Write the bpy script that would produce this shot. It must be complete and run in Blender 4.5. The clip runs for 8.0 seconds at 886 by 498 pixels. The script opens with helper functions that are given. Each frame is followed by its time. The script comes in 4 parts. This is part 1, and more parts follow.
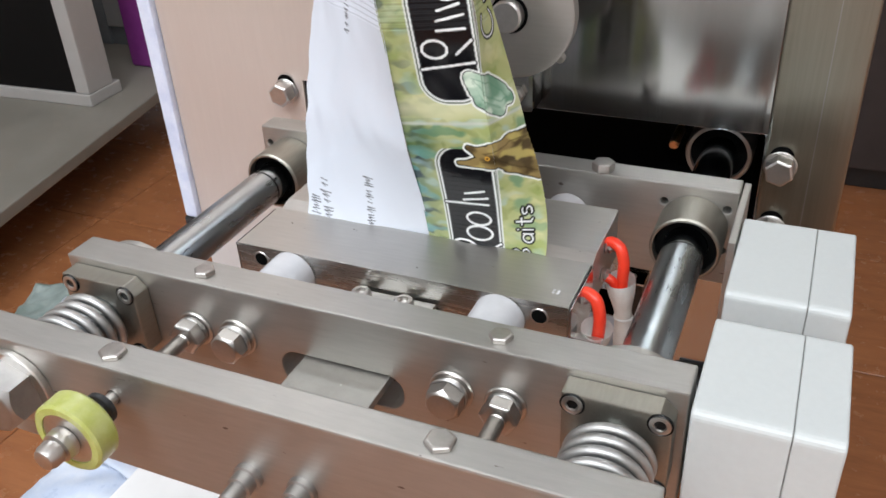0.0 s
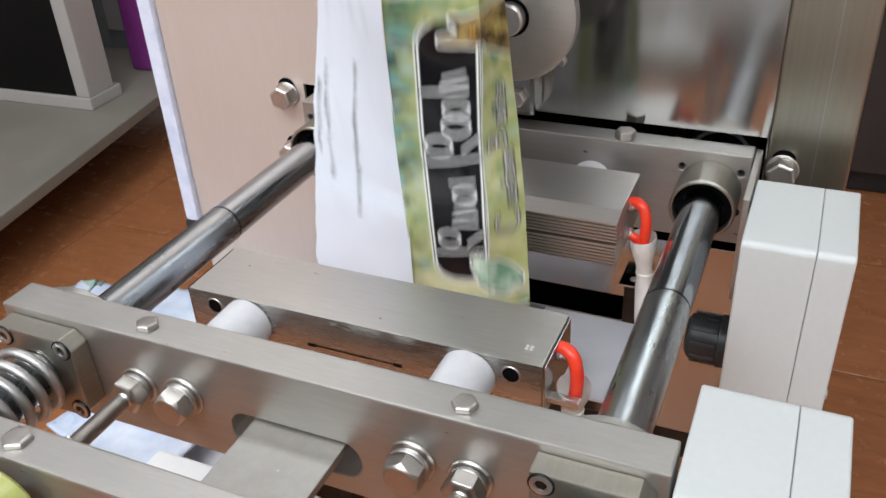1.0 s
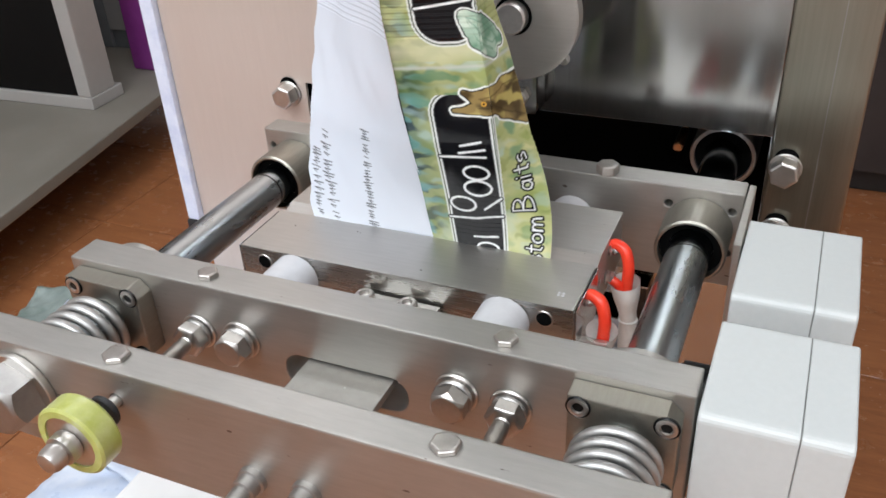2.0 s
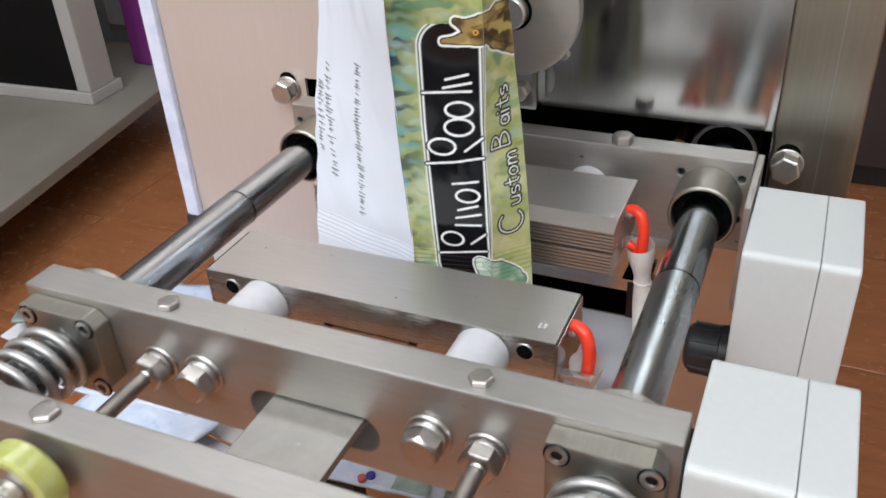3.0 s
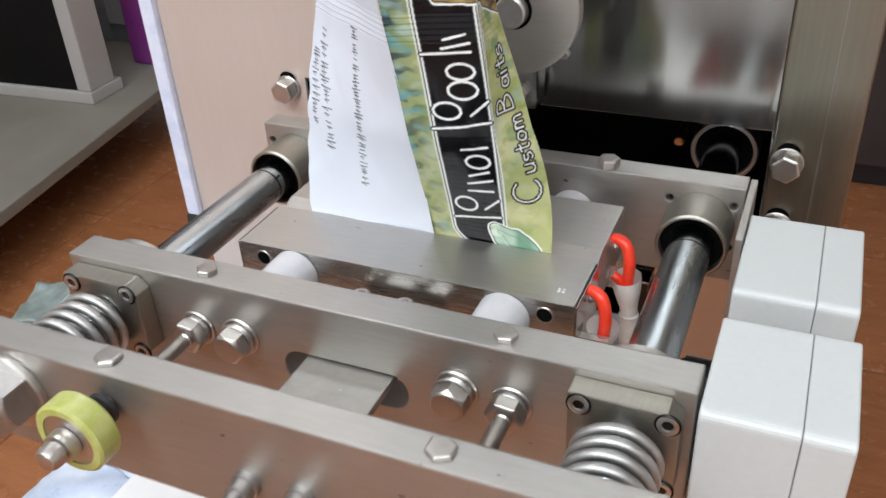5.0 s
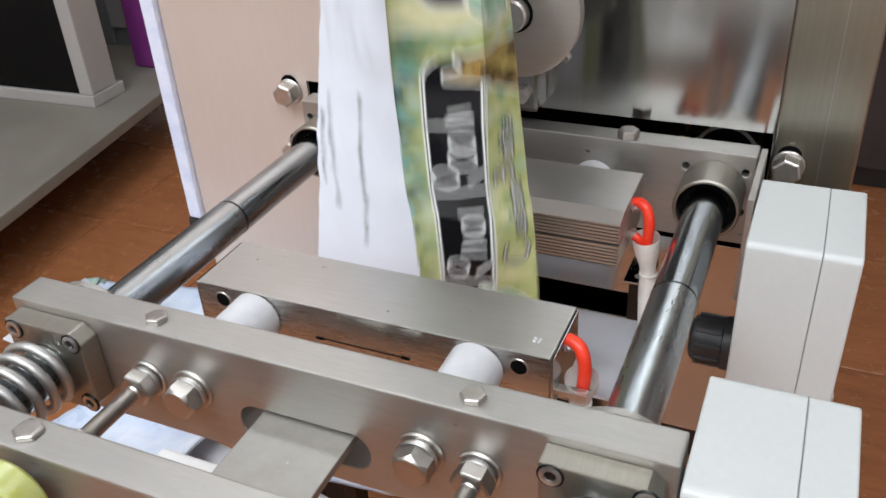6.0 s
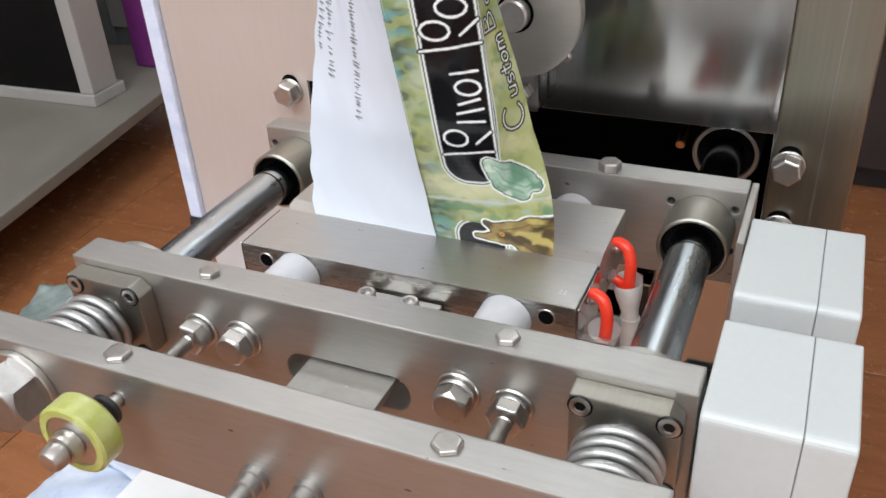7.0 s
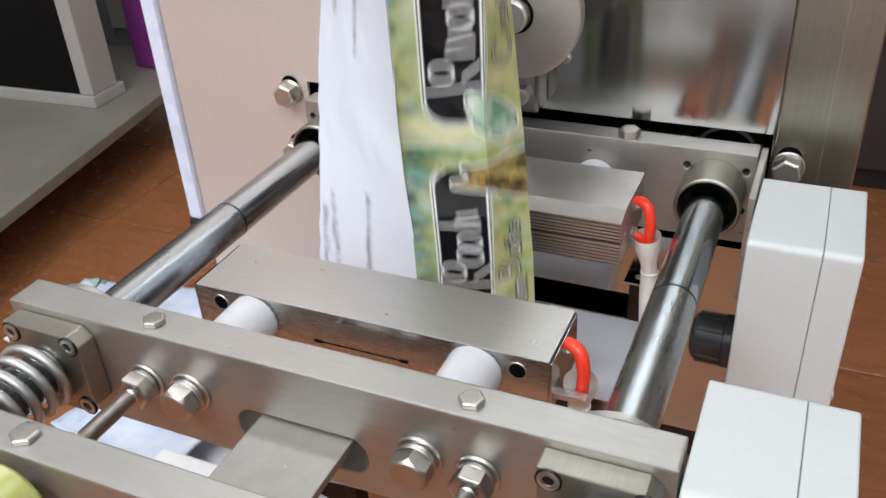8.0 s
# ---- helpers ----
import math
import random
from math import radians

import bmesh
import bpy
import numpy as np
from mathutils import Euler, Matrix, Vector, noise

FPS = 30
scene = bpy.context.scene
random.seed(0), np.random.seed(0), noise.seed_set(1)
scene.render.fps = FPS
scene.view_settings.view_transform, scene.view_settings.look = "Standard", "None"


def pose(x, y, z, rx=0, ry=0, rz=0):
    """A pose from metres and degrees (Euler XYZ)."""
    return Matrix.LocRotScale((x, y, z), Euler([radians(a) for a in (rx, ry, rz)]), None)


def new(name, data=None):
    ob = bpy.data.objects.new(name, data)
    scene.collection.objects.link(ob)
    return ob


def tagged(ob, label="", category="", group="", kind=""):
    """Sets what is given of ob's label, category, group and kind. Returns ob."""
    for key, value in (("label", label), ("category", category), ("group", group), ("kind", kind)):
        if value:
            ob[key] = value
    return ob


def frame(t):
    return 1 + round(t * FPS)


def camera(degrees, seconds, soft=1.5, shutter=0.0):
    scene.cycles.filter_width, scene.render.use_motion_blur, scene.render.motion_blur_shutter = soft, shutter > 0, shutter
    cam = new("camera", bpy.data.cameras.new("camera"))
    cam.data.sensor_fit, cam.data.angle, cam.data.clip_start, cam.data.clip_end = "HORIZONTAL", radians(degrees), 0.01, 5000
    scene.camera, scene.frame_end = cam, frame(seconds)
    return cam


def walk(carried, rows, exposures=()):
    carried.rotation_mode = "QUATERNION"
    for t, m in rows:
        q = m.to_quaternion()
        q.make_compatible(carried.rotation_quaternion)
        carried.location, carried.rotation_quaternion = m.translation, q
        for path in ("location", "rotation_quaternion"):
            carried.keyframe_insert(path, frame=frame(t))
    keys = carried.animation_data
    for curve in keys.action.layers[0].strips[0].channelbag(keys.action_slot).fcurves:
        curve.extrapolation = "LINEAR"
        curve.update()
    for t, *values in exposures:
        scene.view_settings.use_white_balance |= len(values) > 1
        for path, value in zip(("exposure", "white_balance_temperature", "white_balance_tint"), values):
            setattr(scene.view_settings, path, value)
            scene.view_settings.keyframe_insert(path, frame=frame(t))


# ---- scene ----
cam = camera(54.2, 8.0, soft=1.6, shutter=0.6)
CAM_ROWS = [
    (0.0, 0.1946, -0.3920, 0.2447, 58.319, 2.744, 23.291),
    (0.5, 0.1943, -0.3910, 0.2447, 58.381, 2.799, 23.295),
    (1.0, 0.1936, -0.3915, 0.2442, 58.552, 2.750, 23.292),
    (1.5, 0.1929, -0.3919, 0.2437, 58.600, 2.795, 23.330),
    (3.0, 0.1919, -0.3891, 0.2431, 58.174, 2.858, 23.348),
    (3.5, 0.1916, -0.3881, 0.2429, 58.045, 2.928, 23.365),
    (4.0, 0.1917, -0.3884, 0.2430, 58.050, 2.893, 23.379),
    (4.5, 0.1918, -0.3887, 0.2431, 58.051, 2.883, 23.339),
    (6.0, 0.1922, -0.3895, 0.2434, 58.324, 2.973, 23.402),
    (6.5, 0.1923, -0.3898, 0.2435, 58.344, 2.977, 23.488),
    (7.0, 0.1924, -0.3901, 0.2436, 58.322, 2.929, 23.465),
    (7.5, 0.1924, -0.3901, 0.2436, 58.387, 2.933, 23.467),
    (8.0, 0.1924, -0.3901, 0.2436, 58.386, 2.934, 23.452),
]
walk(cam, [(t, pose(*p)) for t, *p in CAM_ROWS])

# ---- light: tube lamps under the ceiling of a workshop ----
FLOOR_Z, CEIL_Z = -0.80, 2.10
scene.view_settings.exposure = 0.0
world = bpy.data.worlds.new("world")
scene.world = world
world.use_nodes = True
world.node_tree.nodes["Background"].inputs[0].default_value = (0.9, 0.95, 1.0, 1)
world.node_tree.nodes["Background"].inputs[1].default_value = 0.05


def ceiling_lamp(x, y, power, sx=1.2, sy=0.3, turn=0):
    lamp = bpy.data.lights.new("ceiling_lamp_light", "AREA")
    lamp.shape, lamp.size, lamp.size_y, lamp.energy, lamp.color = "RECTANGLE", sx, sy, power, (0.87, 0.94, 1.0)
    ob = new("ceiling_lamp_light", lamp)
    ob.matrix_basis = pose(x, y, CEIL_Z - 0.06, 0, 0, turn)
    return ob


LAMPS = [(-1.0, -1.35, 38), (0.9, -1.35, 30), (-1.0, 0.7, 14), (0.9, 0.7, 8), (-0.1, -2.0, 40)]
for lx, ly, lp in LAMPS:
    ceiling_lamp(lx, ly, lp)


# ---- materials ----
def material(name):
    m = bpy.data.materials.new(name)
    m.use_nodes = True
    return m, m.node_tree.nodes, m.node_tree.links, m.node_tree.nodes["Principled BSDF"]


def coords(nodes, links, scale, source="Object"):
    tc, mp = nodes.new("ShaderNodeTexCoord"), nodes.new("ShaderNodeMapping")
    mp.inputs["Scale"].default_value = scale
    links.new(tc.outputs[source], mp.inputs["Vector"])
    return mp.outputs["Vector"]


def noise_tex(nodes, links, vec, scale, detail=4, rough=0.6):
    n = nodes.new("ShaderNodeTexNoise")
    n.inputs["Scale"].default_value, n.inputs["Detail"].default_value, n.inputs["Roughness"].default_value = scale, detail, rough
    links.new(vec, n.inputs["Vector"])
    return n.outputs["Fac"]


def ramp(nodes, links, fac, stops):
    r = nodes.new("ShaderNodeValToRGB")
    els = r.color_ramp.elements
    while len(els) < len(stops):
        els.new(0.5)
    for e, (p, c) in zip(els, stops):
        e.position, e.color = p, (*c, 1) if len(c) == 3 else c
    links.new(fac, r.inputs["Fac"])
    return r.outputs["Color"]


def span(nodes, links, fac, lo, hi):
    m = nodes.new("ShaderNodeMapRange")
    m.inputs["From Min"].default_value, m.inputs["From Max"].default_value = 0.3, 0.7
    m.inputs["To Min"].default_value, m.inputs["To Max"].default_value = lo, hi
    links.new(fac, m.inputs["Value"])
    return m.outputs["Result"]


def bump(nodes, links, bsdf, height, strength, dist):
    b = nodes.new("ShaderNodeBump")
    b.inputs["Strength"].default_value, b.inputs["Distance"].default_value = strength, dist
    links.new(height, b.inputs["Height"])
    links.new(b.outputs["Normal"], bsdf.inputs["Normal"])


def metal(name, dark, light, rlo, rhi, grain=(1, 1, 1), grain_scale=60, bumped=0.1, blotch=14):
    m, n, l, b = material(name)
    b.inputs["Metallic"].default_value = 1.0
    fine = noise_tex(n, l, coords(n, l, grain), grain_scale, 5, 0.7)
    wide = noise_tex(n, l, coords(n, l, (1, 1, 1)), blotch, 3, 0.6)
    mix = n.new("ShaderNodeMath")
    mix.operation = "MULTIPLY_ADD"
    mix.inputs[1].default_value, mix.inputs[2].default_value = 0.5, 0.0
    l.new(fine, mix.inputs[0])
    add = n.new("ShaderNodeMath")
    add.operation = "MULTIPLY_ADD"
    add.inputs[1].default_value = 0.5
    l.new(wide, add.inputs[0])
    l.new(mix.outputs[0], add.inputs[2])
    l.new(ramp(n, l, add.outputs[0], [(0.35, dark), (0.65, light)]), b.inputs["Base Color"])
    l.new(span(n, l, add.outputs[0], rlo, rhi), b.inputs["Roughness"])
    if bumped:
        bump(n, l, b, fine, bumped, 0.0004)
    return m


def plain(name, dark, light, rough=0.5, scale=40, bumped=0.05, metallic=0.0, coat=0.0):
    m, n, l, b = material(name)
    fac = noise_tex(n, l, coords(n, l, (1, 1, 1)), scale, 5, 0.65)
    l.new(ramp(n, l, fac, [(0.3, dark), (0.7, light)]), b.inputs["Base Color"])
    l.new(span(n, l, fac, rough * 0.85, min(1, rough * 1.15)), b.inputs["Roughness"])
    b.inputs["Metallic"].default_value, b.inputs["Coat Weight"].default_value = metallic, coat
    bump(n, l, b, fac, bumped, 0.0005)
    return m


M_BAR = metal("satin_nickel_steel", (0.42, 0.407, 0.383), (0.51, 0.495, 0.47), 0.46, 0.56, (1, 8, 8), 45, 0.08)
M_JAW = metal("ground_steel", (0.47, 0.455, 0.43), (0.56, 0.54, 0.515), 0.44, 0.52, (0.6, 10, 10), 60, 0.08)
M_JAWFACE = metal("polished_jaw_face", (0.46, 0.445, 0.42), (0.55, 0.535, 0.51), 0.24, 0.31, (0.6, 10, 10), 60, 0.03)
M_TONGUE = metal("dull_steel", (0.36, 0.345, 0.32), (0.45, 0.435, 0.405), 0.5, 0.6, (1, 1, 1), 90, 0.1)
M_PANEL = metal("brushed_stainless_sheet", (0.37, 0.37, 0.365), (0.45, 0.45, 0.445), 0.12, 0.155, (14, 14, 0.1), 60, 0, 3)
M_PANEL.node_tree.nodes["Principled BSDF"].inputs["Anisotropic"].default_value = 0.9
brush_way = M_PANEL.node_tree.nodes.new("ShaderNodeCombineXYZ")
brush_way.inputs["Z"].default_value = 1.0
M_PANEL.node_tree.links.new(brush_way.outputs[0], M_PANEL.node_tree.nodes["Principled BSDF"].inputs["Tangent"])
M_ROD = metal("hard_chrome_rod", (0.35, 0.38, 0.41), (0.42, 0.45, 0.485), 0.13, 0.18, (6, 1, 6), 40, 0.0)
M_RODSATIN = metal("satin_rod", (0.33, 0.355, 0.37), (0.41, 0.435, 0.45), 0.26, 0.30, (6, 1, 6), 30, 0.01)
M_BOLT = metal("zinc_bolt", (0.50, 0.48, 0.455), (0.66, 0.635, 0.61), 0.30, 0.42, (1, 1, 1), 160, 0.15)
M_HEAD = metal("dull_bolt_head", (0.42, 0.395, 0.37), (0.56, 0.53, 0.505), 0.28, 0.40, (1, 1, 1), 190, 0.2)
M_NUT = metal("dull_zinc", (0.34, 0.33, 0.32), (0.46, 0.445, 0.43), 0.38, 0.5, (1, 1, 1), 160, 0.15)
M_SPRING = metal("spring_wire", (0.40, 0.395, 0.385), (0.54, 0.535, 0.525), 0.42, 0.54, (1, 1, 1), 200, 0.15)
M_BEARING = metal("bearing_housing", (0.31, 0.293, 0.255), (0.395, 0.373, 0.325), 0.40, 0.50, (8, 1, 8), 60, 0.05)
M_DARKMETAL = metal("dark_steel", (0.03, 0.03, 0.032), (0.06, 0.06, 0.06), 0.3, 0.45)
M_BLACK = plain("black_rubber", (0.012, 0.012, 0.013), (0.022, 0.022, 0.023), 0.45, 90)
# Near-black for seals, and for shade painted into the slot, holes and slits.
M_INNER = plain("black_seal_and_painted_shade", (0.002, 0.002, 0.002), (0.004, 0.004, 0.004), 0.9, 20)
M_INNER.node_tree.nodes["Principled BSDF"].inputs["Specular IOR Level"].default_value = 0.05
M_BOX = plain("light_grey_plastic", (0.525, 0.545, 0.54), (0.55, 0.57, 0.565), 0.40, 300, 0.008)
# Pale sheet; the floor's pinkish reflection is put into its base colour.
M_SHEET = metal("satin_sheet_floor_reflection", (0.625, 0.538, 0.482), (0.67, 0.583, 0.528), 0.40, 0.5, (10, 10, 0.6), 30, 0.03, 4)
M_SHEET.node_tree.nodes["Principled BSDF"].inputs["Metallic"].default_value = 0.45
M_FLANGE = metal("olive_stainless", (0.27, 0.256, 0.21), (0.34, 0.32, 0.265), 0.28, 0.36, (9, 9, 0.3), 40, 0, 5)
M_CHUTE = plain("pale_grey_sheet", (0.56, 0.56, 0.60), (0.66, 0.66, 0.70), 0.4, 12, 0.05)
M_WHITEBOX = plain("glossy_white_plastic", (0.84, 0.84, 0.84), (0.88, 0.88, 0.88), 0.25, 30, 0.02)
M_SEAM = plain("seam_shadow_gap", (0.24, 0.24, 0.23), (0.32, 0.32, 0.31), 0.8, 60)
M_SPACER = plain("white_ptfe", (0.54, 0.54, 0.56), (0.62, 0.62, 0.64), 0.4, 80)
M_RED = plain("red_wire_insulation", (0.75, 0.035, 0.015), (0.85, 0.06, 0.025), 0.35, 120)
M_SLEEVE = plain("white_glass_sleeve", (0.74, 0.72, 0.68), (0.84, 0.825, 0.79), 0.7, 220, 0.4)
M_YELLOW = plain("yellow_polyurethane", (0.36, 0.39, 0.07), (0.50, 0.52, 0.22), 0.32, 90, 0.05, 0, 0.2)
M_YELLOW.node_tree.nodes["Principled BSDF"].inputs["Subsurface Weight"].default_value = 0.4
M_YELLOW.node_tree.nodes["Principled BSDF"].inputs["Subsurface Radius"].default_value = (0.01, 0.01, 0.003)
M_WALL = plain("painted_wall", (0.72, 0.69, 0.66), (0.80, 0.77, 0.74), 0.8, 6)
M_CEIL = plain("white_ceiling", (0.74, 0.74, 0.73), (0.80, 0.80, 0.79), 0.85, 8)
M_CABINET = plain("off_white_enamel", (0.205, 0.190, 0.160), (0.25, 0.232, 0.20), 0.6, 9)
M_PALE = plain("pale_enamel", (0.40, 0.385, 0.37), (0.45, 0.435, 0.42), 0.5, 9)
M_GREY = plain("grey_enamel", (0.20, 0.21, 0.22), (0.26, 0.27, 0.28), 0.5, 9)
M_DARKCAB = plain("dark_cabinet_paint", (0.035, 0.030, 0.030), (0.055, 0.046, 0.046), 0.5, 8)
M_SCREEN = plain("black_glass_panel", (0.004, 0.004, 0.004), (0.007, 0.006, 0.006), 0.5, 6)
M_SCREEN.node_tree.nodes["Principled BSDF"].inputs["Specular IOR Level"].default_value = 0.12
M_PURPLE = plain("purple_plastic", (0.22, 0.03, 0.22), (0.28, 0.05, 0.28), 0.5, 20)
M_FILMSTRIP = plain("bluish_protective_film", (0.55, 0.60, 0.78), (0.74, 0.78, 0.90), 0.35, 60, 0.5)
M_GROUT = plain("brown_grout", (0.17, 0.065, 0.028), (0.22, 0.085, 0.035), 0.8, 60)
M_LAMP = plain("lamp_housing", (0.8, 0.8, 0.8), (0.85, 0.85, 0.85), 0.4)


def tile_material():
    m, n, l, b = material("glazed_orange_tile")
    vec = coords(n, l, (1, 1, 1), "Object")
    fac = noise_tex(n, l, coords(n, l, (1, 6, 1)), 7, 6, 0.7)
    info = n.new("ShaderNodeObjectInfo")
    mix = n.new("ShaderNodeMath")
    mix.operation = "MULTIPLY_ADD"
    mix.inputs[1].default_value = 0.3
    l.new(info.outputs["Random"], mix.inputs[0])
    l.new(fac, mix.inputs[2])
    l.new(ramp(n, l, mix.outputs[0], [(0.35, (0.225, 0.083, 0.034)), (0.85, (0.385, 0.150, 0.060))]), b.inputs["Base Color"])
    l.new(span(n, l, noise_tex(n, l, vec, 30), 0.20, 0.30), b.inputs["Roughness"])
    return m


M_TILE = tile_material()


def specked(m, scale, limit, colour, stretch=(1, 1, 1)):
    """Adds sparse small marks of another colour to a material."""
    n, l = m.node_tree.nodes, m.node_tree.links
    b = n["Principled BSDF"]
    before = b.inputs["Base Color"].links[0].from_socket
    fac = noise_tex(n, l, coords(n, l, stretch), scale, 2, 0.5)
    cut = n.new("ShaderNodeMapRange")
    cut.inputs["From Min"].default_value, cut.inputs["From Max"].default_value = limit, limit + 0.03
    l.new(fac, cut.inputs["Value"])
    mix = n.new("ShaderNodeMix")
    mix.data_type = "RGBA"
    l.new(cut.outputs["Result"], mix.inputs["Factor"])
    l.new(before, mix.inputs["A"])
    mix.inputs["B"].default_value = (*colour, 1)
    l.new(mix.outputs["Result"], b.inputs["Base Color"])


specked(M_ROD, 230, 0.72, (0.05, 0.05, 0.055))
specked(M_RODSATIN, 230, 0.765, (0.10, 0.10, 0.11))
specked(M_BAR, 160, 0.745, (0.20, 0.17, 0.15), (0.6, 1.6, 1.6))
specked(M_JAW, 190, 0.765, (0.22, 0.20, 0.18))
specked(M_TONGUE, 210, 0.735, (0.62, 0.61, 0.58))
specked(M_BOX, 150, 0.80, (0.36, 0.36, 0.34))


def film_material():
    """Glossy printed film; the colours of the print are stored on the mesh."""
    m, n, l, b = material("printed_plastic_film")
    att = n.new("ShaderNodeAttribute")
    att.attribute_name = "print"
    l.new(att.outputs["Color"], b.inputs["Base Color"])
    b.inputs["Roughness"].default_value = 0.13
    b.inputs["Specular IOR Level"].default_value = 0.30
    return m


M_FILM = film_material()


# ---- mesh helpers ----
def part(name, bm, mat, parent=None, label=""):
    me = bpy.data.meshes.new(name)
    bm.to_mesh(me)
    bm.free()
    me.materials.append(mat)
    ob = new(name, me)
    if parent is not None:
        ob.parent = parent
    if label:
        ob["label"] = label
    return ob


def thing(name, label, category, group="", kind="", at=(0, 0, 0)):
    ob = new(name)
    ob.empty_display_size = 0.02
    ob.location = at
    return tagged(ob, label, category, group, kind)


def soft_edges(bm, width, segments=2, edges=None):
    if width:
        bmesh.ops.bevel(bm, geom=list(edges if edges is not None else bm.edges), offset=width, segments=segments, profile=0.6, affect="EDGES", clamp_overlap=True)
    return bm


def block(x0, x1, y0, y1, z0, z1, bevel=0.0008, segments=2):
    bm = bmesh.new()
    bmesh.ops.create_cube(bm, size=1, matrix=Matrix.Translation(((x0 + x1) / 2, (y0 + y1) / 2, (z0 + z1) / 2)) @ Matrix.Diagonal((x1 - x0, y1 - y0, z1 - z0, 1)))
    return soft_edges(bm, bevel, segments)


AXIS = {"x": Matrix.Rotation(radians(90), 4, "Y"), "y": Matrix.Rotation(radians(-90), 4, "X"), "z": Matrix.Identity(4)}


def lathe(profile, centre, axis="y", sides=40, phase=0.0):
    """A turned body: profile rows (distance along the axis, radius)."""
    bm = bmesh.new()
    m = Matrix.Translation(centre) @ AXIS[axis]
    rings = []
    for h, r in profile:
        if r < 1e-6:
            rings.append([bm.verts.new(m @ Vector((0, 0, h)))])
        else:
            rings.append([bm.verts.new(m @ Vector((r * math.cos(2 * math.pi * k / sides + phase), r * math.sin(2 * math.pi * k / sides + phase), h))) for k in range(sides)])
    for a, b in zip(rings, rings[1:]):
        for k in range(sides):
            j = (k + 1) % sides
            if len(a) == 1 and len(b) > 1:
                bm.faces.new((a[0], b[j], b[k]))
            elif len(b) == 1 and len(a) > 1:
                bm.faces.new((a[k], a[j], b[0]))
            elif len(a) > 1:
                bm.faces.new((a[k], a[j], b[j], b[k]))
    bmesh.ops.recalc_face_normals(bm, faces=bm.faces)
    if sides > 8:
        for f in bm.faces:
            f.smooth = True
        sharp = [e for e in bm.edges if len(e.link_faces) == 2 and e.calc_face_angle(0) > 0.6]
        for e in sharp:
            e.smooth = False
    return bm


def pin(centre, axis, r, h0, h1, sides=32, ch=0.0006):
    return lathe([(h0, 0), (h0, r - ch), (h0 + ch, r), (h1 - ch, r), (h1, r - ch), (h1, 0)], centre, axis, sides)


def tube(centre, axis, r_in, r_out, h0, h1, sides=48, ch=0.0006):
    return lathe([(h0, r_in), (h0, r_out - ch), (h0 + ch, r_out), (h1 - ch, r_out), (h1, r_out - ch), (h1, r_in), (h0, r_in)], centre, axis, sides)


def hexagon(centre, axis, flat, h0, h1, phase=0.0, hole=0.0):
    """A hex head or nut with a turned chamfer on the far end (h0)."""
    r = flat / math.sqrt(3)
    c = (flat / 2) * 0.97
    way = 1 if h1 > h0 else -1
    bm = lathe([(h0, 0), (h0, c), (h0 + way * (r - c) * 0.55, r), (h1, r), (h1, 0)], centre, axis, 6, phase)
    return soft_edges(bm, 0.0005, 2, [e for e in bm.edges])


def round_hex(centre, axis, flat, h0, h1, phase=0.0):
    """A hex bolt head whose face is turned down to a wide round chamfer."""
    r, c = flat / math.sqrt(3), flat * 0.47
    bm = bmesh.new()
    m = Matrix.Translation(centre) @ AXIS[axis]
    n, rings = 60, []
    for h, rad in ((h0, 0.0), (h0, c * 0.93), (h0 + 0.0004, c), (h0 + 0.0022, None), (h1, None)):
        row = []
        for k in range(n):
            a = 2 * math.pi * k / n
            hexr = (flat / 2) / math.cos((a % (math.pi / 3)) - math.pi / 6)
            q = hexr if rad is None else min(rad, hexr)
            z = h if rad is not None or h == h1 else h0 + 0.0004 + max(0.0, q - c) * 1.1
            row.append(bm.verts.new(m @ Vector((q * math.cos(a + phase), q * math.sin(a + phase), z))))
        rings.append(row)
    for a, b in zip(rings[1:], rings[2:]):
        for k in range(n):
            j = (k + 1) % n
            bm.faces.new((a[k], a[j], b[j], b[k]))
    bm.faces.new(rings[1])
    bm.faces.new(rings[-1])
    for v in rings[0]:
        bm.verts.remove(v)
    bmesh.ops.remove_doubles(bm, verts=bm.verts, dist=1e-6)
    bmesh.ops.recalc_face_normals(bm, faces=bm.faces)
    return bm


def socket_screw(name, centre, axis, r, h, parent):
    """Cap screw with a hexagon socket, seen from its head at -axis."""
    head = part(name, lathe([(0, 0.00001), (0.0, r * 0.55), (-h * 0.5, r * 0.55), (-h * 0.5, r * 0.58), (-h, r * 0.6), (-h, r * 0.9), (-h * 0.85, r), (0, r)], centre, axis, 28), M_BOLT, parent)
    part("socket", lathe([(-h * 0.35, 0), (-h * 0.35, r * 0.56)], centre, axis, 6), M_DARKMETAL, head, "dark hexagon socket")
    return head


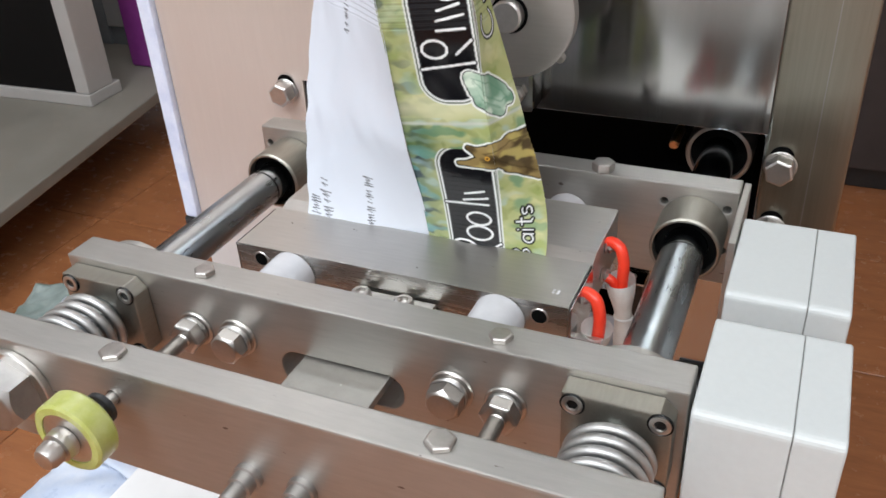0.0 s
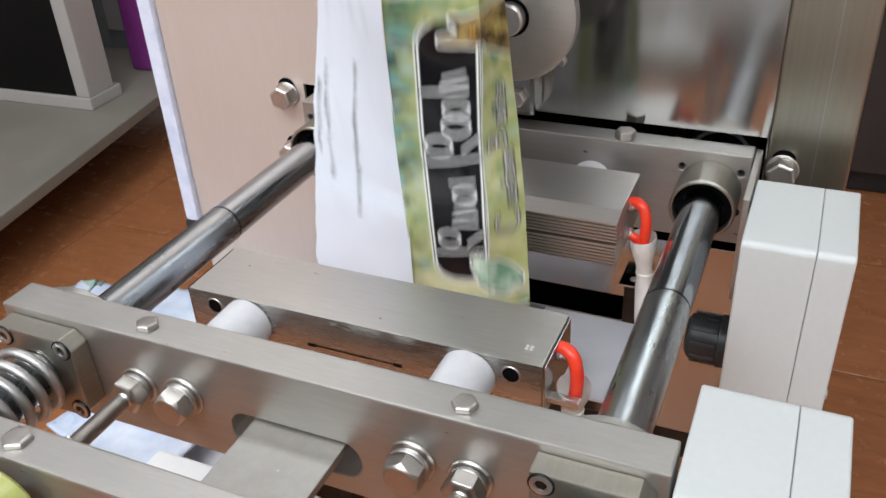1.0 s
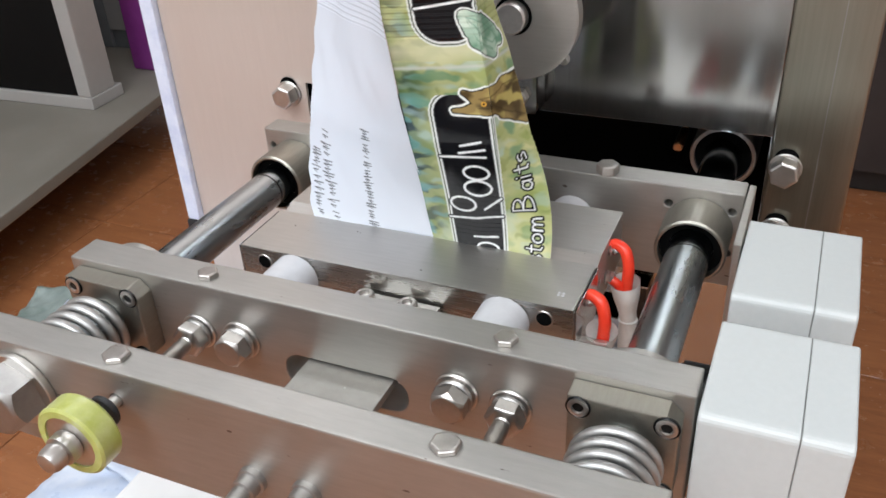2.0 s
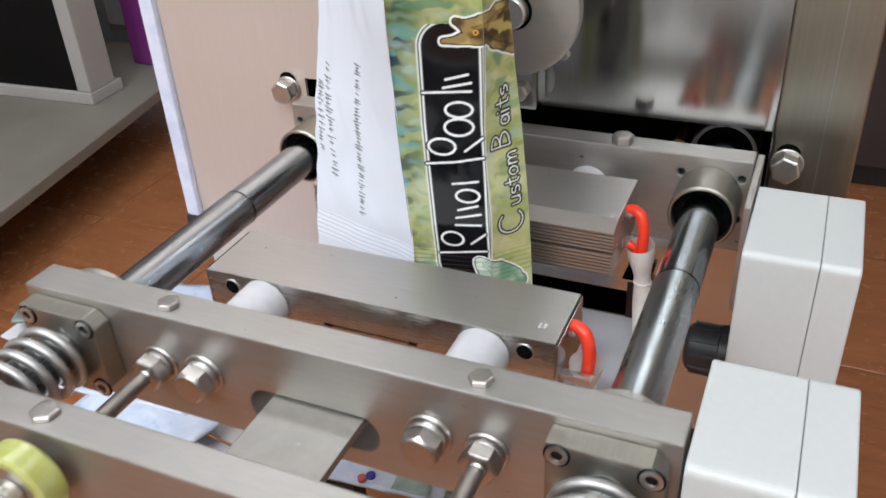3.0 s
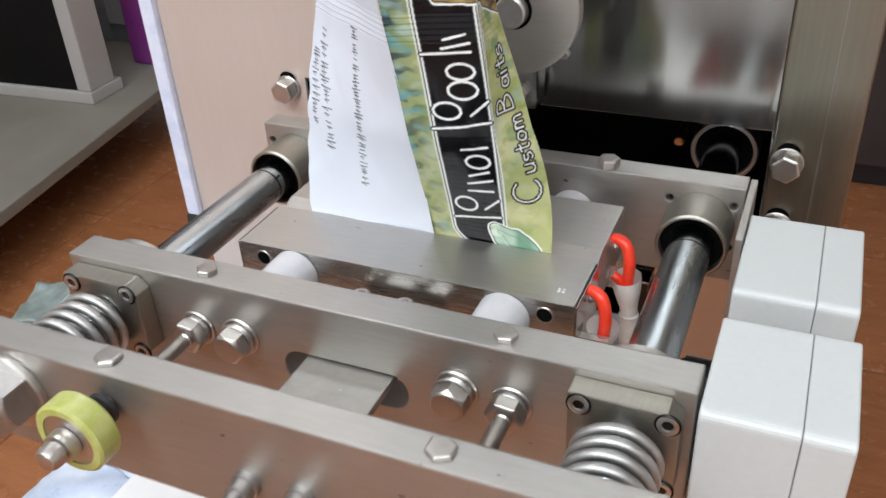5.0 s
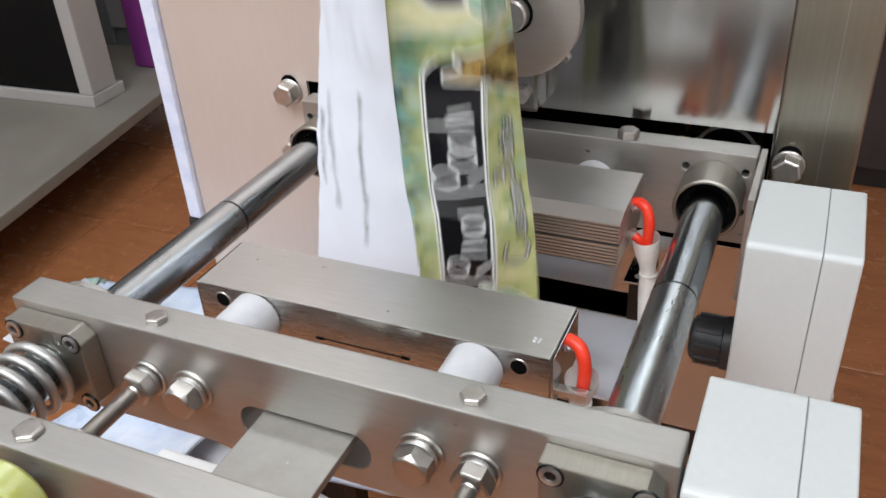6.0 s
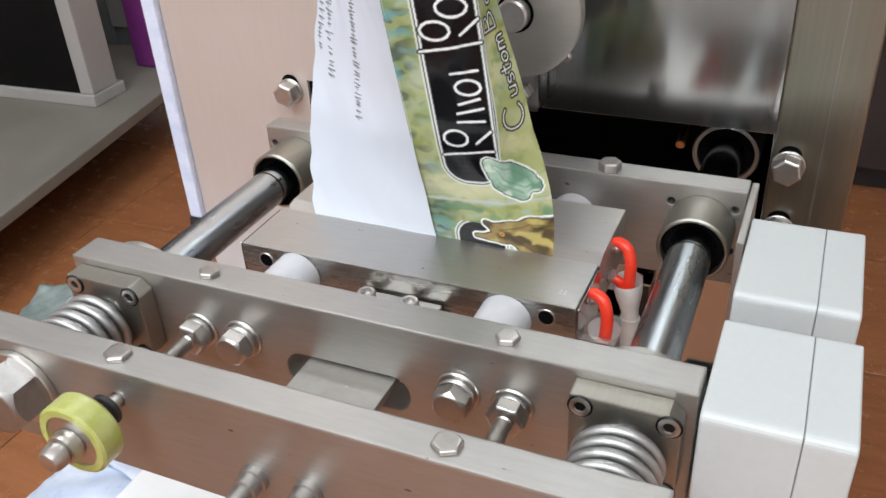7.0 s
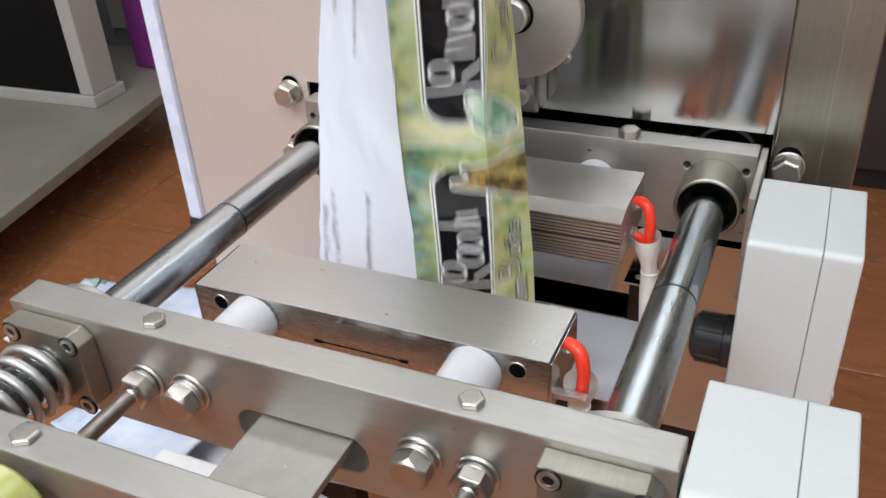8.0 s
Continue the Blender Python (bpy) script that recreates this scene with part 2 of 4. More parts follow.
def sweep(points, radius, sides=10, cap=True):
    """A round bar along a line of points."""
    bm = bmesh.new()
    pts = [Vector(p) for p in points]
    rings, up = [], Vector((0.13, 0.31, 0.94)).normalized()
    for i, p in enumerate(pts):
        d = (pts[min(i + 1, len(pts) - 1)] - pts[max(i - 1, 0)]).normalized()
        s = d.cross(up)
        if s.length < 1e-3:
            s = d.cross(Vector((1, 0, 0)))
        s.normalize()
        u = s.cross(d).normalized()
        r = radius[i] if isinstance(radius, (list, tuple)) else radius
        rings.append([bm.verts.new(p + r * (math.cos(2 * math.pi * k / sides) * s + math.sin(2 * math.pi * k / sides) * u)) for k in range(sides)])
        up = u
    for a, b in zip(rings, rings[1:]):
        for k in range(sides):
            f = bm.faces.new((a[k], a[(k + 1) % sides], b[(k + 1) % sides], b[k]))
            f.smooth = True
    if cap:
        bm.faces.new(rings[0][::-1])
        bm.faces.new(rings[-1])
    bmesh.ops.recalc_face_normals(bm, faces=bm.faces)
    return bm


def smooth_line(points, steps=8):
    """Catmull-Rom line through a few points."""
    p = [Vector(points[0])] + [Vector(q) for q in points] + [Vector(points[-1])]
    out = []
    for i in range(1, len(p) - 2):
        for k in range(steps):
            t = k / steps
            out.append(0.5 * (2 * p[i] + (p[i + 1] - p[i - 1]) * t + (2 * p[i - 1] - 5 * p[i] + 4 * p[i + 1] - p[i + 2]) * t * t + (3 * p[i] - p[i - 1] - 3 * p[i + 1] + p[i + 2]) * t ** 3))
    return out + [p[-2]]


def plate_with_holes(outline, holes, y0, y1, bevel=0.0008):
    """A plate in the x-z plane, y0 (front) to y1, with openings cut through; outlines are lists of (x, z)."""
    bm = bmesh.new()
    loops = []
    edges = []
    for loop in [outline, *holes]:
        vs = [bm.verts.new((x, y0, z)) for x, z in loop]
        edges += [bm.edges.new((vs[i], vs[(i + 1) % len(vs)])) for i in range(len(vs))]
        loops.append(vs)
    bmesh.ops.triangle_fill(bm, use_beauty=True, edges=edges, normal=(0, -1, 0))
    front = list(bm.faces)
    ext = bmesh.ops.extrude_face_region(bm, geom=front)
    bmesh.ops.translate(bm, verts=[v for v in ext["geom"] if isinstance(v, bmesh.types.BMVert)], vec=(0, y1 - y0, 0))
    bmesh.ops.recalc_face_normals(bm, faces=bm.faces)
    rim = [e for e in bm.edges if len(e.link_faces) == 2 and e.calc_face_angle(0) > 0.7]
    return soft_edges(bm, bevel, 2, rim)


def rect(x0, x1, z0, z1):
    return [(x0, z0), (x1, z0), (x1, z1), (x0, z1)]


def circle(cx, cz, r, n=32):
    return [(cx + r * math.cos(2 * math.pi * k / n), cz + r * math.sin(2 * math.pi * k / n)) for k in range(n)]


def round_rect(x0, x1, z0, z1, r, n=8):
    out = []
    for cx, cz, a in ((x1 - r, z1 - r, 0), (x0 + r, z1 - r, 90), (x0 + r, z0 + r, 180), (x1 - r, z0 + r, 270)):
        out += [(cx + r * math.cos(radians(a + 90 * k / n)), cz + r * math.sin(radians(a + 90 * k / n))) for k in range(n + 1)]
    return out


# ---- the cycle of the jaws ----
PERIOD = 1.7255
# time in the cycle and how far the outer crosshead has come towards the front
TRAVEL = [(0.0, 0.0), (0.40, 0.0), (0.45, 0.0055), (0.50, 0.0126), (0.55, 0.0209), (0.595, 0.0282), (0.65, 0.0355), (0.70, 0.0420), (0.75, 0.0478),
          (0.80, 0.0520), (0.85, 0.0545), (0.90, 0.0565), (1.0, 0.0577), (1.05, 0.0567), (1.10, 0.0555), (1.15, 0.0535), (1.20, 0.0505),
          (1.25, 0.0455), (1.30, 0.0397), (1.35, 0.0338), (1.40, 0.0262), (1.45, 0.0175), (1.50, 0.0104), (1.55, 0.0040), (1.60, 0.0), (1.73, 0.0)]
BACK = [(0.0, 0.0), (0.0104, 0.0020), (0.0126, 0.0033), (0.0209, 0.0105), (0.0285, 0.0185), (0.0364, 0.0305), (0.0419, 0.0371), (0.0519, 0.0486), (0.0562, 0.0540), (0.0580, 0.0555)]
SLACK = 0.0113


def table(rows, x):
    for (a, fa), (b, fb) in zip(rows, rows[1:]):
        if x <= b:
            return fa + (fb - fa) * max(0, x - a) / (b - a)
    return rows[-1][1]


def outer_at(t):
    return -table(TRAVEL, t % PERIOD)


def inner_at(t):
    return min(0.0, outer_at(t) + SLACK)


def back_at(t):
    return table(BACK, -outer_at(t))


TIMES = [k / 20 for k in range(161)]

# ---- the room ----
RX0, RX1, RY0, RY1 = -3.0, 2.6, -2.6, 3.0
part("floor", block(RX0, RX1, RY0, RY1, FLOOR_Z - 0.12, FLOOR_Z - 0.002, 0), M_GROUT)
tagged(bpy.data.objects["floor"], "orange-brown glazed tile floor with dark joints", "floor", kind="structure")
FLOOR = bpy.data.objects["floor"]
for wname, wb in (("wall_north", (RX0, RX1, RY1, RY1 + 0.12)), ("wall_south", (RX0, RX1, RY0 - 0.12, RY0)), ("wall_west", (RX0 - 0.12, RX0, RY0 - 0.12, RY1 + 0.12)), ("wall_east", (RX1, RX1 + 0.12, RY0 - 0.12, RY1 + 0.12))):
    tagged(part(wname, block(*wb, FLOOR_Z - 0.12, CEIL_Z, 0), M_WALL), "plain off-white painted workshop wall", "wall", kind="structure")
tagged(part("ceiling", block(RX0 - 0.12, RX1 + 0.12, RY0 - 0.12, RY1 + 0.12, CEIL_Z, CEIL_Z + 0.1, 0), M_CEIL), "plain white workshop ceiling", "ceiling", kind="structure")
for lx, ly, lp in LAMPS:
    lamp_body = thing("ceiling_lamp", "white tube lamp fixed under the ceiling", "lamp", "ceiling lamps", at=(lx, ly, CEIL_Z))
    part("housing", block(-0.62, 0.62, -0.17, 0.17, -0.05, 0.0, 0.006), M_LAMP, lamp_body)

# ---- the machine that stands still ----
PY = 0.160
machine = thing("machine_frame", "brushed stainless packaging machine front with a dark slot", "machine", at=(0, 0, FLOOR_Z))


def fixed(name, bm, mat, parent=machine, label=""):
    ob = part(name, bm, mat, parent, label)
    if parent is machine:
        ob.location = (0, 0, -FLOOR_Z)
    return ob


SLOT = (-0.177, 0.1725, -0.085, 0.0035)
SPLIT, LOW = -0.060, -0.262
fixed("front_panel", plate_with_holes([(SPLIT + 0.0004, LOW), (0.1735, LOW), (0.1735, 0.62), (SPLIT + 0.0004, 0.62), (SPLIT + 0.0004, SLOT[3]), (SLOT[1], SLOT[3]), (SLOT[1], SLOT[2]), (SPLIT + 0.0004, SLOT[2])], [rect(-0.015, 0.118, -0.163, -0.140)], PY, PY + 0.003, 0.0004), M_PANEL, label="brushed stainless front sheet with a long slot")
fixed("left_panel", plate_with_holes([(-0.309, LOW), (SPLIT, LOW), (SPLIT, SLOT[2]), (SLOT[0], SLOT[2]), (SLOT[0], SLOT[3]), (SPLIT, SLOT[3]), (SPLIT, 0.62), (-0.309, 0.62)], [], PY, PY + 0.003, 0.0004), M_SHEET, label="pale satin sheet with the floor's pinkish reflection painted in its colour")
fixed("side_flange", block(0.1738, 0.224, PY - 0.0006, PY + 0.012, LOW, 0.62, 0.0015), M_FLANGE, label="olive-toned brushed steel flange at the corner")
fixed("flange_seam", block(0.2025, 0.2031, PY - 0.0012, PY - 0.0007, LOW + 0.01, 0.60, 0), M_NUT, label="thin seam along the flange")
fixed("edge_strip", block(-0.3235, -0.3095, PY - 0.006, PY + 0.02, -0.143, 0.62, 0.003), M_FILMSTRIP, label="crinkled bluish-white protective film on the edge")
fixed("foot_cap", block(-0.3245, -0.3085, PY - 0.007, PY + 0.021, -0.153, -0.1432, 0.002), M_BLACK, label="black plastic edge cap")
fixed("side_plate", block(0.212, 0.222, PY + 0.0125, 0.60, LOW, 0.62, 0.001), M_PANEL)
fixed("side_plate", block(-0.309, -0.299, PY + 0.0035, 0.60, LOW, 0.62, 0.001), M_PANEL)
# Solid block; its near-black colour paints the shade inside the machine.
fixed("inside_shade_box", block(-0.298, 0.211, 0.235, 0.60, LOW + 0.005, 0.60, 0), M_INNER, label="near-black block painted as the shade inside the machine")
fixed("lower_beam", block(-0.298, 0.211, PY + 0.01, 0.215, -0.300, LOW - 0.0005, 0.002), M_DARKMETAL, label="black steel beam below the sheet")
for lx, ly in ((-0.27, 0.245), (0.185, 0.245), (-0.27, 0.56), (0.185, 0.56)):
    fixed("leg", block(lx - 0.025, lx + 0.025, ly - 0.025, ly + 0.025, FLOOR_Z, LOW + 0.0045, 0.002), M_DARKMETAL, label="black steel leg")
for sx in (-1, 1):
    rb = fixed("rod_bearing", lathe([(0.0, 0.0196), (0.0, 0.0222), (0.002, 0.0230), (0.05, 0.0230), (0.05, 0.0196), (0.0, 0.0196)], (sx * 0.142, 0.188, -0.0282), "y", 48), M_NUT, label="steel guide bush round the rod")
    # Seal darker than rubber: the shade inside the bush is in its colour.
    part("seal", tube((sx * 0.142, 0.190, -0.0282), "y", 0.0126, 0.0195, 0.001, 0.04), M_INNER, rb, "black seal ring with the bush's inner shade in its colour")
for bx, bz in ((-0.1925, -0.0062), (0.1843, -0.0166), (0.1843, -0.0640), (-0.1925, -0.0560)):
    pb = fixed("panel_bolt", hexagon((bx, PY - 0.003, bz), "y", 0.0165, -0.011, 0.0, 0.3), M_BOLT, label="zinc-plated hex bolt")
    part("washer", tube((bx, PY - 0.003, bz), "y", 0.004, 0.0105, 0.0, 0.0018), M_BOLT, pb)
    # No opening is cut; a flat black plate paints the slotted hole's shade.
    part("slot_hole", plate_with_holes(round_rect(bx - 0.0075, bx + 0.0075, bz - 0.004, bz + 0.0135, 0.007), [], PY - 0.0012, PY - 0.0008, 0), M_INNER, pb, "black plate painted as the shade of a slotted hole")
fixed("brass_stud", pin((0.1085, 0.215, -0.032), "y", 0.0035, -0.012, 0.02, 20), plain("brass", (0.75, 0.42, 0.22), (0.85, 0.52, 0.3), 0.3, 60, 0.05, 1.0), label="small brass stud in the dark slot")
fixed("chute_plate", block(0.041, 0.1115, 0.022, 0.1087, -0.1280, -0.1260, 0.0005), M_CHUTE, label="pale grey chute plate below the jaws")
fixed("chute_bracket", block(0.090, 0.1045, PY - 0.0150, PY - 0.0005, -0.1600, -0.1200, 0.001), M_DARKMETAL, label="dark angle bracket")
bracket_cap = fixed("bracket_cap", block(0.086, 0.1060, PY - 0.0170, PY - 0.0005, -0.1198, -0.1180, 0.0005), M_PANEL, label="bright flat top of the bracket")
part("cap_screw", pin((0.0960, PY - 0.009, -0.1180), "z", 0.0030, 0.0, 0.0018, 18), M_BOLT, bracket_cap)
catch = fixed("shaft_bracket", block(-0.010, 0.0215, PY - 0.022, PY - 0.001, 0.0085, 0.047, 0.003), M_PANEL, label="small stainless bracket under the wheel")
part("bracket_screw", hexagon((0.010, PY - 0.022, 0.022), "y", 0.011, -0.006, 0.0), M_BOLT, catch)

wheel = thing("drive_wheel", "round satin steel disc with a central hex bolt", "wheel", at=(0.0185, PY, 0.0885))
part("disc", lathe([(-0.060, 0), (-0.060, 0.0385), (-0.0588, 0.0405), (-0.050, 0.0405), (-0.0488, 0.0392), (-0.0488, 0)], (0, 0, 0), "y", 72), M_JAW, wheel)
part("shaft", pin((0, 0, 0), "y", 0.012, -0.050, -0.0008), M_ROD, wheel)
hubbolt = part("centre_bolt", pin((0, 0, 0), "y", 0.0098, -0.068, -0.0602, 40, 0.0012), M_BOLT, wheel, "turned bolt head")
part("bolt_recess", tube((0, 0, 0), "y", 0.0099, 0.0118, -0.0606, -0.0601), M_INNER, hubbolt, "dark ring round the bolt")
for k in range(2):
    a = radians(-40 + 75 * k)
    part("rim_screw", pin((0.041 * math.cos(a), 0, 0.041 * math.sin(a)), "y", 0.0028, -0.058, -0.052, 14), M_BOLT, wheel)

# ---- inner crosshead: carries the front jaw, moves to the front ----
B1F, B1B, B2F, B2B = -0.1043, -0.0839, -0.1752, -0.1568
RODX, RODZ = 0.142, -0.0282
inner = thing("front_crosshead", "satin steel crosshead bar with rods, bolts and spring plates", "machine part")
part("bar", plate_with_holes(rect(-0.170, 0.170, -0.0635, 0.0), [round_rect(-0.036, 0.0345, -0.0525, -0.0315, 0.0095)], B1F, B1B, 0.0011), M_BAR, inner)
for sx in (-1, 1):
    part("top_bolt", hexagon((sx * 0.083, -0.0949, 0), "z", 0.0102, 0.0030, 0.0, 0.2), M_HEAD, inner)
    fb = part("front_bolt", round_hex((sx * 0.0612, B1F, -0.0295), "y", 0.0165, -0.0140, -0.0058, 0.4 + sx * 0.2), M_HEAD, inner, "hex bolt with a warm sheen")
    part("washer", tube((sx * 0.0612, B1F, -0.0295), "y", 0.004, 0.0112, -0.0018, 0.0), M_BOLT, fb)
    part("split_washer", tube((sx * 0.0612, B1F, -0.0295), "y", 0.004, 0.0090, -0.0038, -0.0020), M_BOLT, fb)
    part("washer", tube((sx * 0.0612, B1F, -0.0295), "y", 0.004, 0.0100, -0.0057, -0.0042), M_NUT, fb)
    part("dark_gap", tube((sx * 0.0612, B1F, -0.0295), "y", 0.004, 0.0078, -0.0043, -0.0017), M_DARKMETAL, fb)
    nt = part("stud_nut", hexagon((sx * 0.0885, B1F, -0.0305), "y", 0.0165, -0.0125, -0.0048, 0.1), M_HEAD, inner)
    part("washer", tube((sx * 0.0885, B1F, -0.0305), "y", 0.0045, 0.0105, -0.0018, 0.0), M_BOLT, nt)
    part("split_washer", tube((sx * 0.0885, B1F, -0.0305), "y", 0.0045, 0.0088, -0.0047, -0.0020), M_NUT, nt)
    prof = [(-0.062, 0), (-0.062, 0.0038)]
    for k in range(59):
        prof += [(-0.0616 + 0.00123 * k * 0.667, 0.0045), (-0.0610 + 0.00123 * k * 0.667, 0.0035)]
    part("threaded_stud", lathe(prof + [(-0.0122, 0.0044), (-0.0122, 0)], (sx * 0.0885, B1F, -0.0305), "y", 20), M_BOLT, inner)
    rod = part("guide_rod", lathe([(-0.19, 0), (-0.19, 0.0115), (-0.189, 0.0125), (-0.0003, 0.0125), (0.0, 0.0122), (0.0, 0)], (sx * RODX, 0.042, RODZ), "y", 56), M_RODSATIN, inner, "satin steel guide rod")
    part("rod_end", lathe([(0.0001, 0), (0.0001, 0.0121), (0.0006, 0.01245), (0.30, 0.01245), (0.301, 0.0115), (0.301, 0)], (sx * RODX, 0.042, RODZ), "y", 56), M_ROD, rod, "polished chrome end of the rod")
    part("joint_ring", tube((sx * RODX, 0.042, RODZ), "y", 0.0118, 0.01262, -0.0007, 0.0009, 56, 0.0001), M_DARKMETAL, rod, "dark joint between the two halves")
    part("rod_collar", lathe([(0.0, 0.0126), (0.0, 0.0278), (0.0040, 0.0278), (0.0055, 0.0264), (0.0055, 0.0155), (0.010, 0.0150), (0.010, 0.0126), (0.0, 0.0126)], (sx * RODX, B1B + 0.0002, RODZ), "y", 56), M_BAR, inner)
    c, h, k = sx * RODX + (0.002 if sx < 0 else 0), 0.0240, 0.0058
    cut = [(c - h, RODZ - h), (c + h - k, RODZ - h), (c + h, RODZ - h + k), (c + h, RODZ + h - k), (c + h - k, RODZ + h), (c - h, RODZ + h)]
    sp = part("spring_plate", plate_with_holes(cut, [circle(sx * RODX, RODZ, 0.0128)], B1F - 0.012, B1F - 0.0001, 0.0009), M_BEARING, inner, "square steel plate with chamfered corners")
    for ex in (-1, 1):
        for ez in (-1, 1):
            socket_screw("plate_screw", (c + ex * 0.0188, B1F - 0.012, RODZ + ez * 0.0188), "y", 0.0047, 0.0012, sp)
            part("counterbore", tube((c + ex * 0.0188, B1F - 0.012, RODZ + ez * 0.0188), "y", 0.0047, 0.0056, -0.0004, 0.0), M_DARKMETAL, sp)

# ---- outer crosshead: pulls the inner one through two springs ----
outer = thing("outer_crosshead", "satin steel outer crosshead bar with a flat tongue", "machine part")
part("bar", plate_with_holes(rect(-0.170, 0.170, -0.0650, -0.0010), [circle(sx * RODX, RODZ, 0.0131) for sx in (-1, 1)] + [circle(sx * 0.0885, -0.0305, 0.0052, 20) for sx in (-1, 1)] + [circle(-0.0805, -0.0190, 0.0036, 20)], B2F, B2B, 0.0012), M_BAR, outer)
for sx in (-1, 1):
    part("top_bolt", hexagon((sx * 0.0831, -0.1655, -0.001), "z", 0.0118, 0.0026, 0.0, 0.5), M_HEAD, outer)
    rn = part("rod_nut", round_hex((sx * RODX, B2F, RODZ), "y", 0.030, -0.020, -0.004, 0.35), M_NUT, outer, "large zinc-plated hex nut")
    part("washer", tube((sx * RODX, B2F, RODZ), "y", 0.0131, 0.0215, -0.004, 0.0), M_BOLT, rn)
for ax, az in ((-0.009, -0.0435), (0.0195, -0.0415)):
    part("acorn_screw", lathe([(-0.019, 0), (-0.019, 0.003), (-0.0180, 0.0046), (-0.0095, 0.0046), (-0.009, 0.0060), (-0.0035, 0.0060), (-0.003, 0.0072), (0, 0.0072), (0, 0)], (ax, B2F, az), "y", 32), M_NUT, outer)
tongue = part("tongue", block(-0.0215, 0.0275, B2B, -0.0462, -0.0372, -0.0325, 0.0007), M_TONGUE, outer, "dull flat steel tongue through the slot")
lug = part("tongue_lug", block(-0.0215, 0.0275, -0.0600, -0.0462, -0.0322, -0.0268, 0.0006), M_BAR, outer, "raised end of the tongue")
for tx in (-0.0148, 0.0112):
    part("lug_screw", lathe([(0, 0), (0, 0.0055), (0.0030, 0.0055), (0.0040, 0.0046), (0.0040, 0.0030), (0.0015, 0.0028), (0.0015, 0)], (tx, -0.0530, -0.0268), "z", 28), M_BOLT, lug, "bright button-head screw")
roller = thing("idler_roller", "yellow polyurethane roller on a steel pin", "roller")
RC = (-0.0805, 0, -0.0190)
part("tyre", lathe([(-0.205, 0.0138), (-0.205, 0.0172), (-0.2038, 0.0185), (-0.1935, 0.0185), (-0.192, 0.0172), (-0.192, 0.0138), (-0.205, 0.0138)], RC, "y", 64), M_YELLOW, roller, "translucent yellow rubber tyre")
part("hub", lathe([(-0.2042, 0.004), (-0.2042, 0.0137), (-0.1925, 0.0137), (-0.1925, 0.004)], RC, "y", 48), M_BOLT, roller, "polished steel hub")
part("pin", lathe([(-0.209, 0), (-0.209, 0.004), (-0.187, 0.004), (-0.187, 0.0032), (B2B, 0.0032), (B2B, 0)], RC, "y", 24), M_BOLT, roller)
part("spacer_ring", tube(RC, "y", 0.0033, 0.0082, -0.1845, -0.1815), M_BLACK, roller, "black rubber ring")
part("dome_nut", lathe([(-0.2195, 0), (-0.2195, 0.0032), (-0.2188, 0.0050), (-0.2165, 0.0060), (-0.2125, 0.0063), (-0.2122, 0.0050), (-0.2112, 0.0050), (-0.2108, 0.0074), (-0.2060, 0.0078), (-0.2045, 0.0070), (-0.2045, 0.004)], RC, "y", 36), M_BOLT, roller, "bright domed nut")

# ---- springs in single turns ----
TURNS, SPR_R, WIRE = 5, 0.0178, 0.0026
SPR0, SPR1 = B1F - 0.0122, B2B
COILS = []
for sx in (-1, 1):
    spring = thing("compression_spring", "steel compression spring round the guide rod", "spring", "jaw springs")
    pitch = (SPR0 - SPR1 - 2 * WIRE) / TURNS
    for k in range(TURNS):
        pts = [(sx * RODX + SPR_R * math.cos(a), -pitch * 1.08 * (j / 36), RODZ + SPR_R * math.sin(a)) for j in range(37) for a in [math.pi + 2 * math.pi * j / 36]]
        coil = part("coil", sweep(pts, WIRE, 12), M_SPRING, spring)
        COILS.append((coil, k))

# ---- back crosshead ----
BKF, BKB, BKZ = 0.0837, 0.1010, -0.0014
back = thing("back_crosshead", "satin steel back crosshead bar with rod bushes", "machine part")
hole_list = [circle(sx * 0.142 + e * 0.0186, -0.0282 + g * 0.0142, 0.0024, 14) for sx in (-1, 1) for e in (-1, 1) for g in (-1, 1)]
part("bar", plate_with_holes(rect(-0.1665, 0.1665, -0.066, BKZ), [circle(sx * RODX, RODZ, 0.0135) for sx in (-1, 1)] + hole_list, BKF, BKB, 0.0010), M_BAR, back)
for sx in (-1, 1):
    part("top_bolt", hexagon((sx * 0.0837, 0.0892, BKZ), "z", 0.0125, 0.0060, 0.0, 0.3), M_HEAD, back)
    bush = part("rod_bush", lathe([(-0.030, 0.0185), (-0.030, 0.0196), (-0.0290, 0.0206), (-0.0005, 0.0206), (-0.0005, 0.0136), (-0.02, 0.0136), (-0.02, 0.0185), (-0.030, 0.0185)], (sx * RODX, BKF, RODZ), "y", 64), M_BEARING, back, "turned steel bush with a bright rim")
    # Wiper seal also paints the cavity's shade with its near-black colour.
    part("seal", tube((sx * RODX, BKF, RODZ), "y", 0.0128, 0.0184, -0.0245, -0.0201), M_INNER, bush, "black wiper seal with the cavity's shade in its colour")
part("box_plate", block(0.1672, 0.1712, 0.030, 0.103, -0.075, -0.004, 0.0006), M_BAR, back, "thin steel plate that holds the box")
part("bar_end_screw", pin((0.1712, 0.092, -0.03), "x", 0.004, 0.0, 0.002, 20), M_BOLT, back)


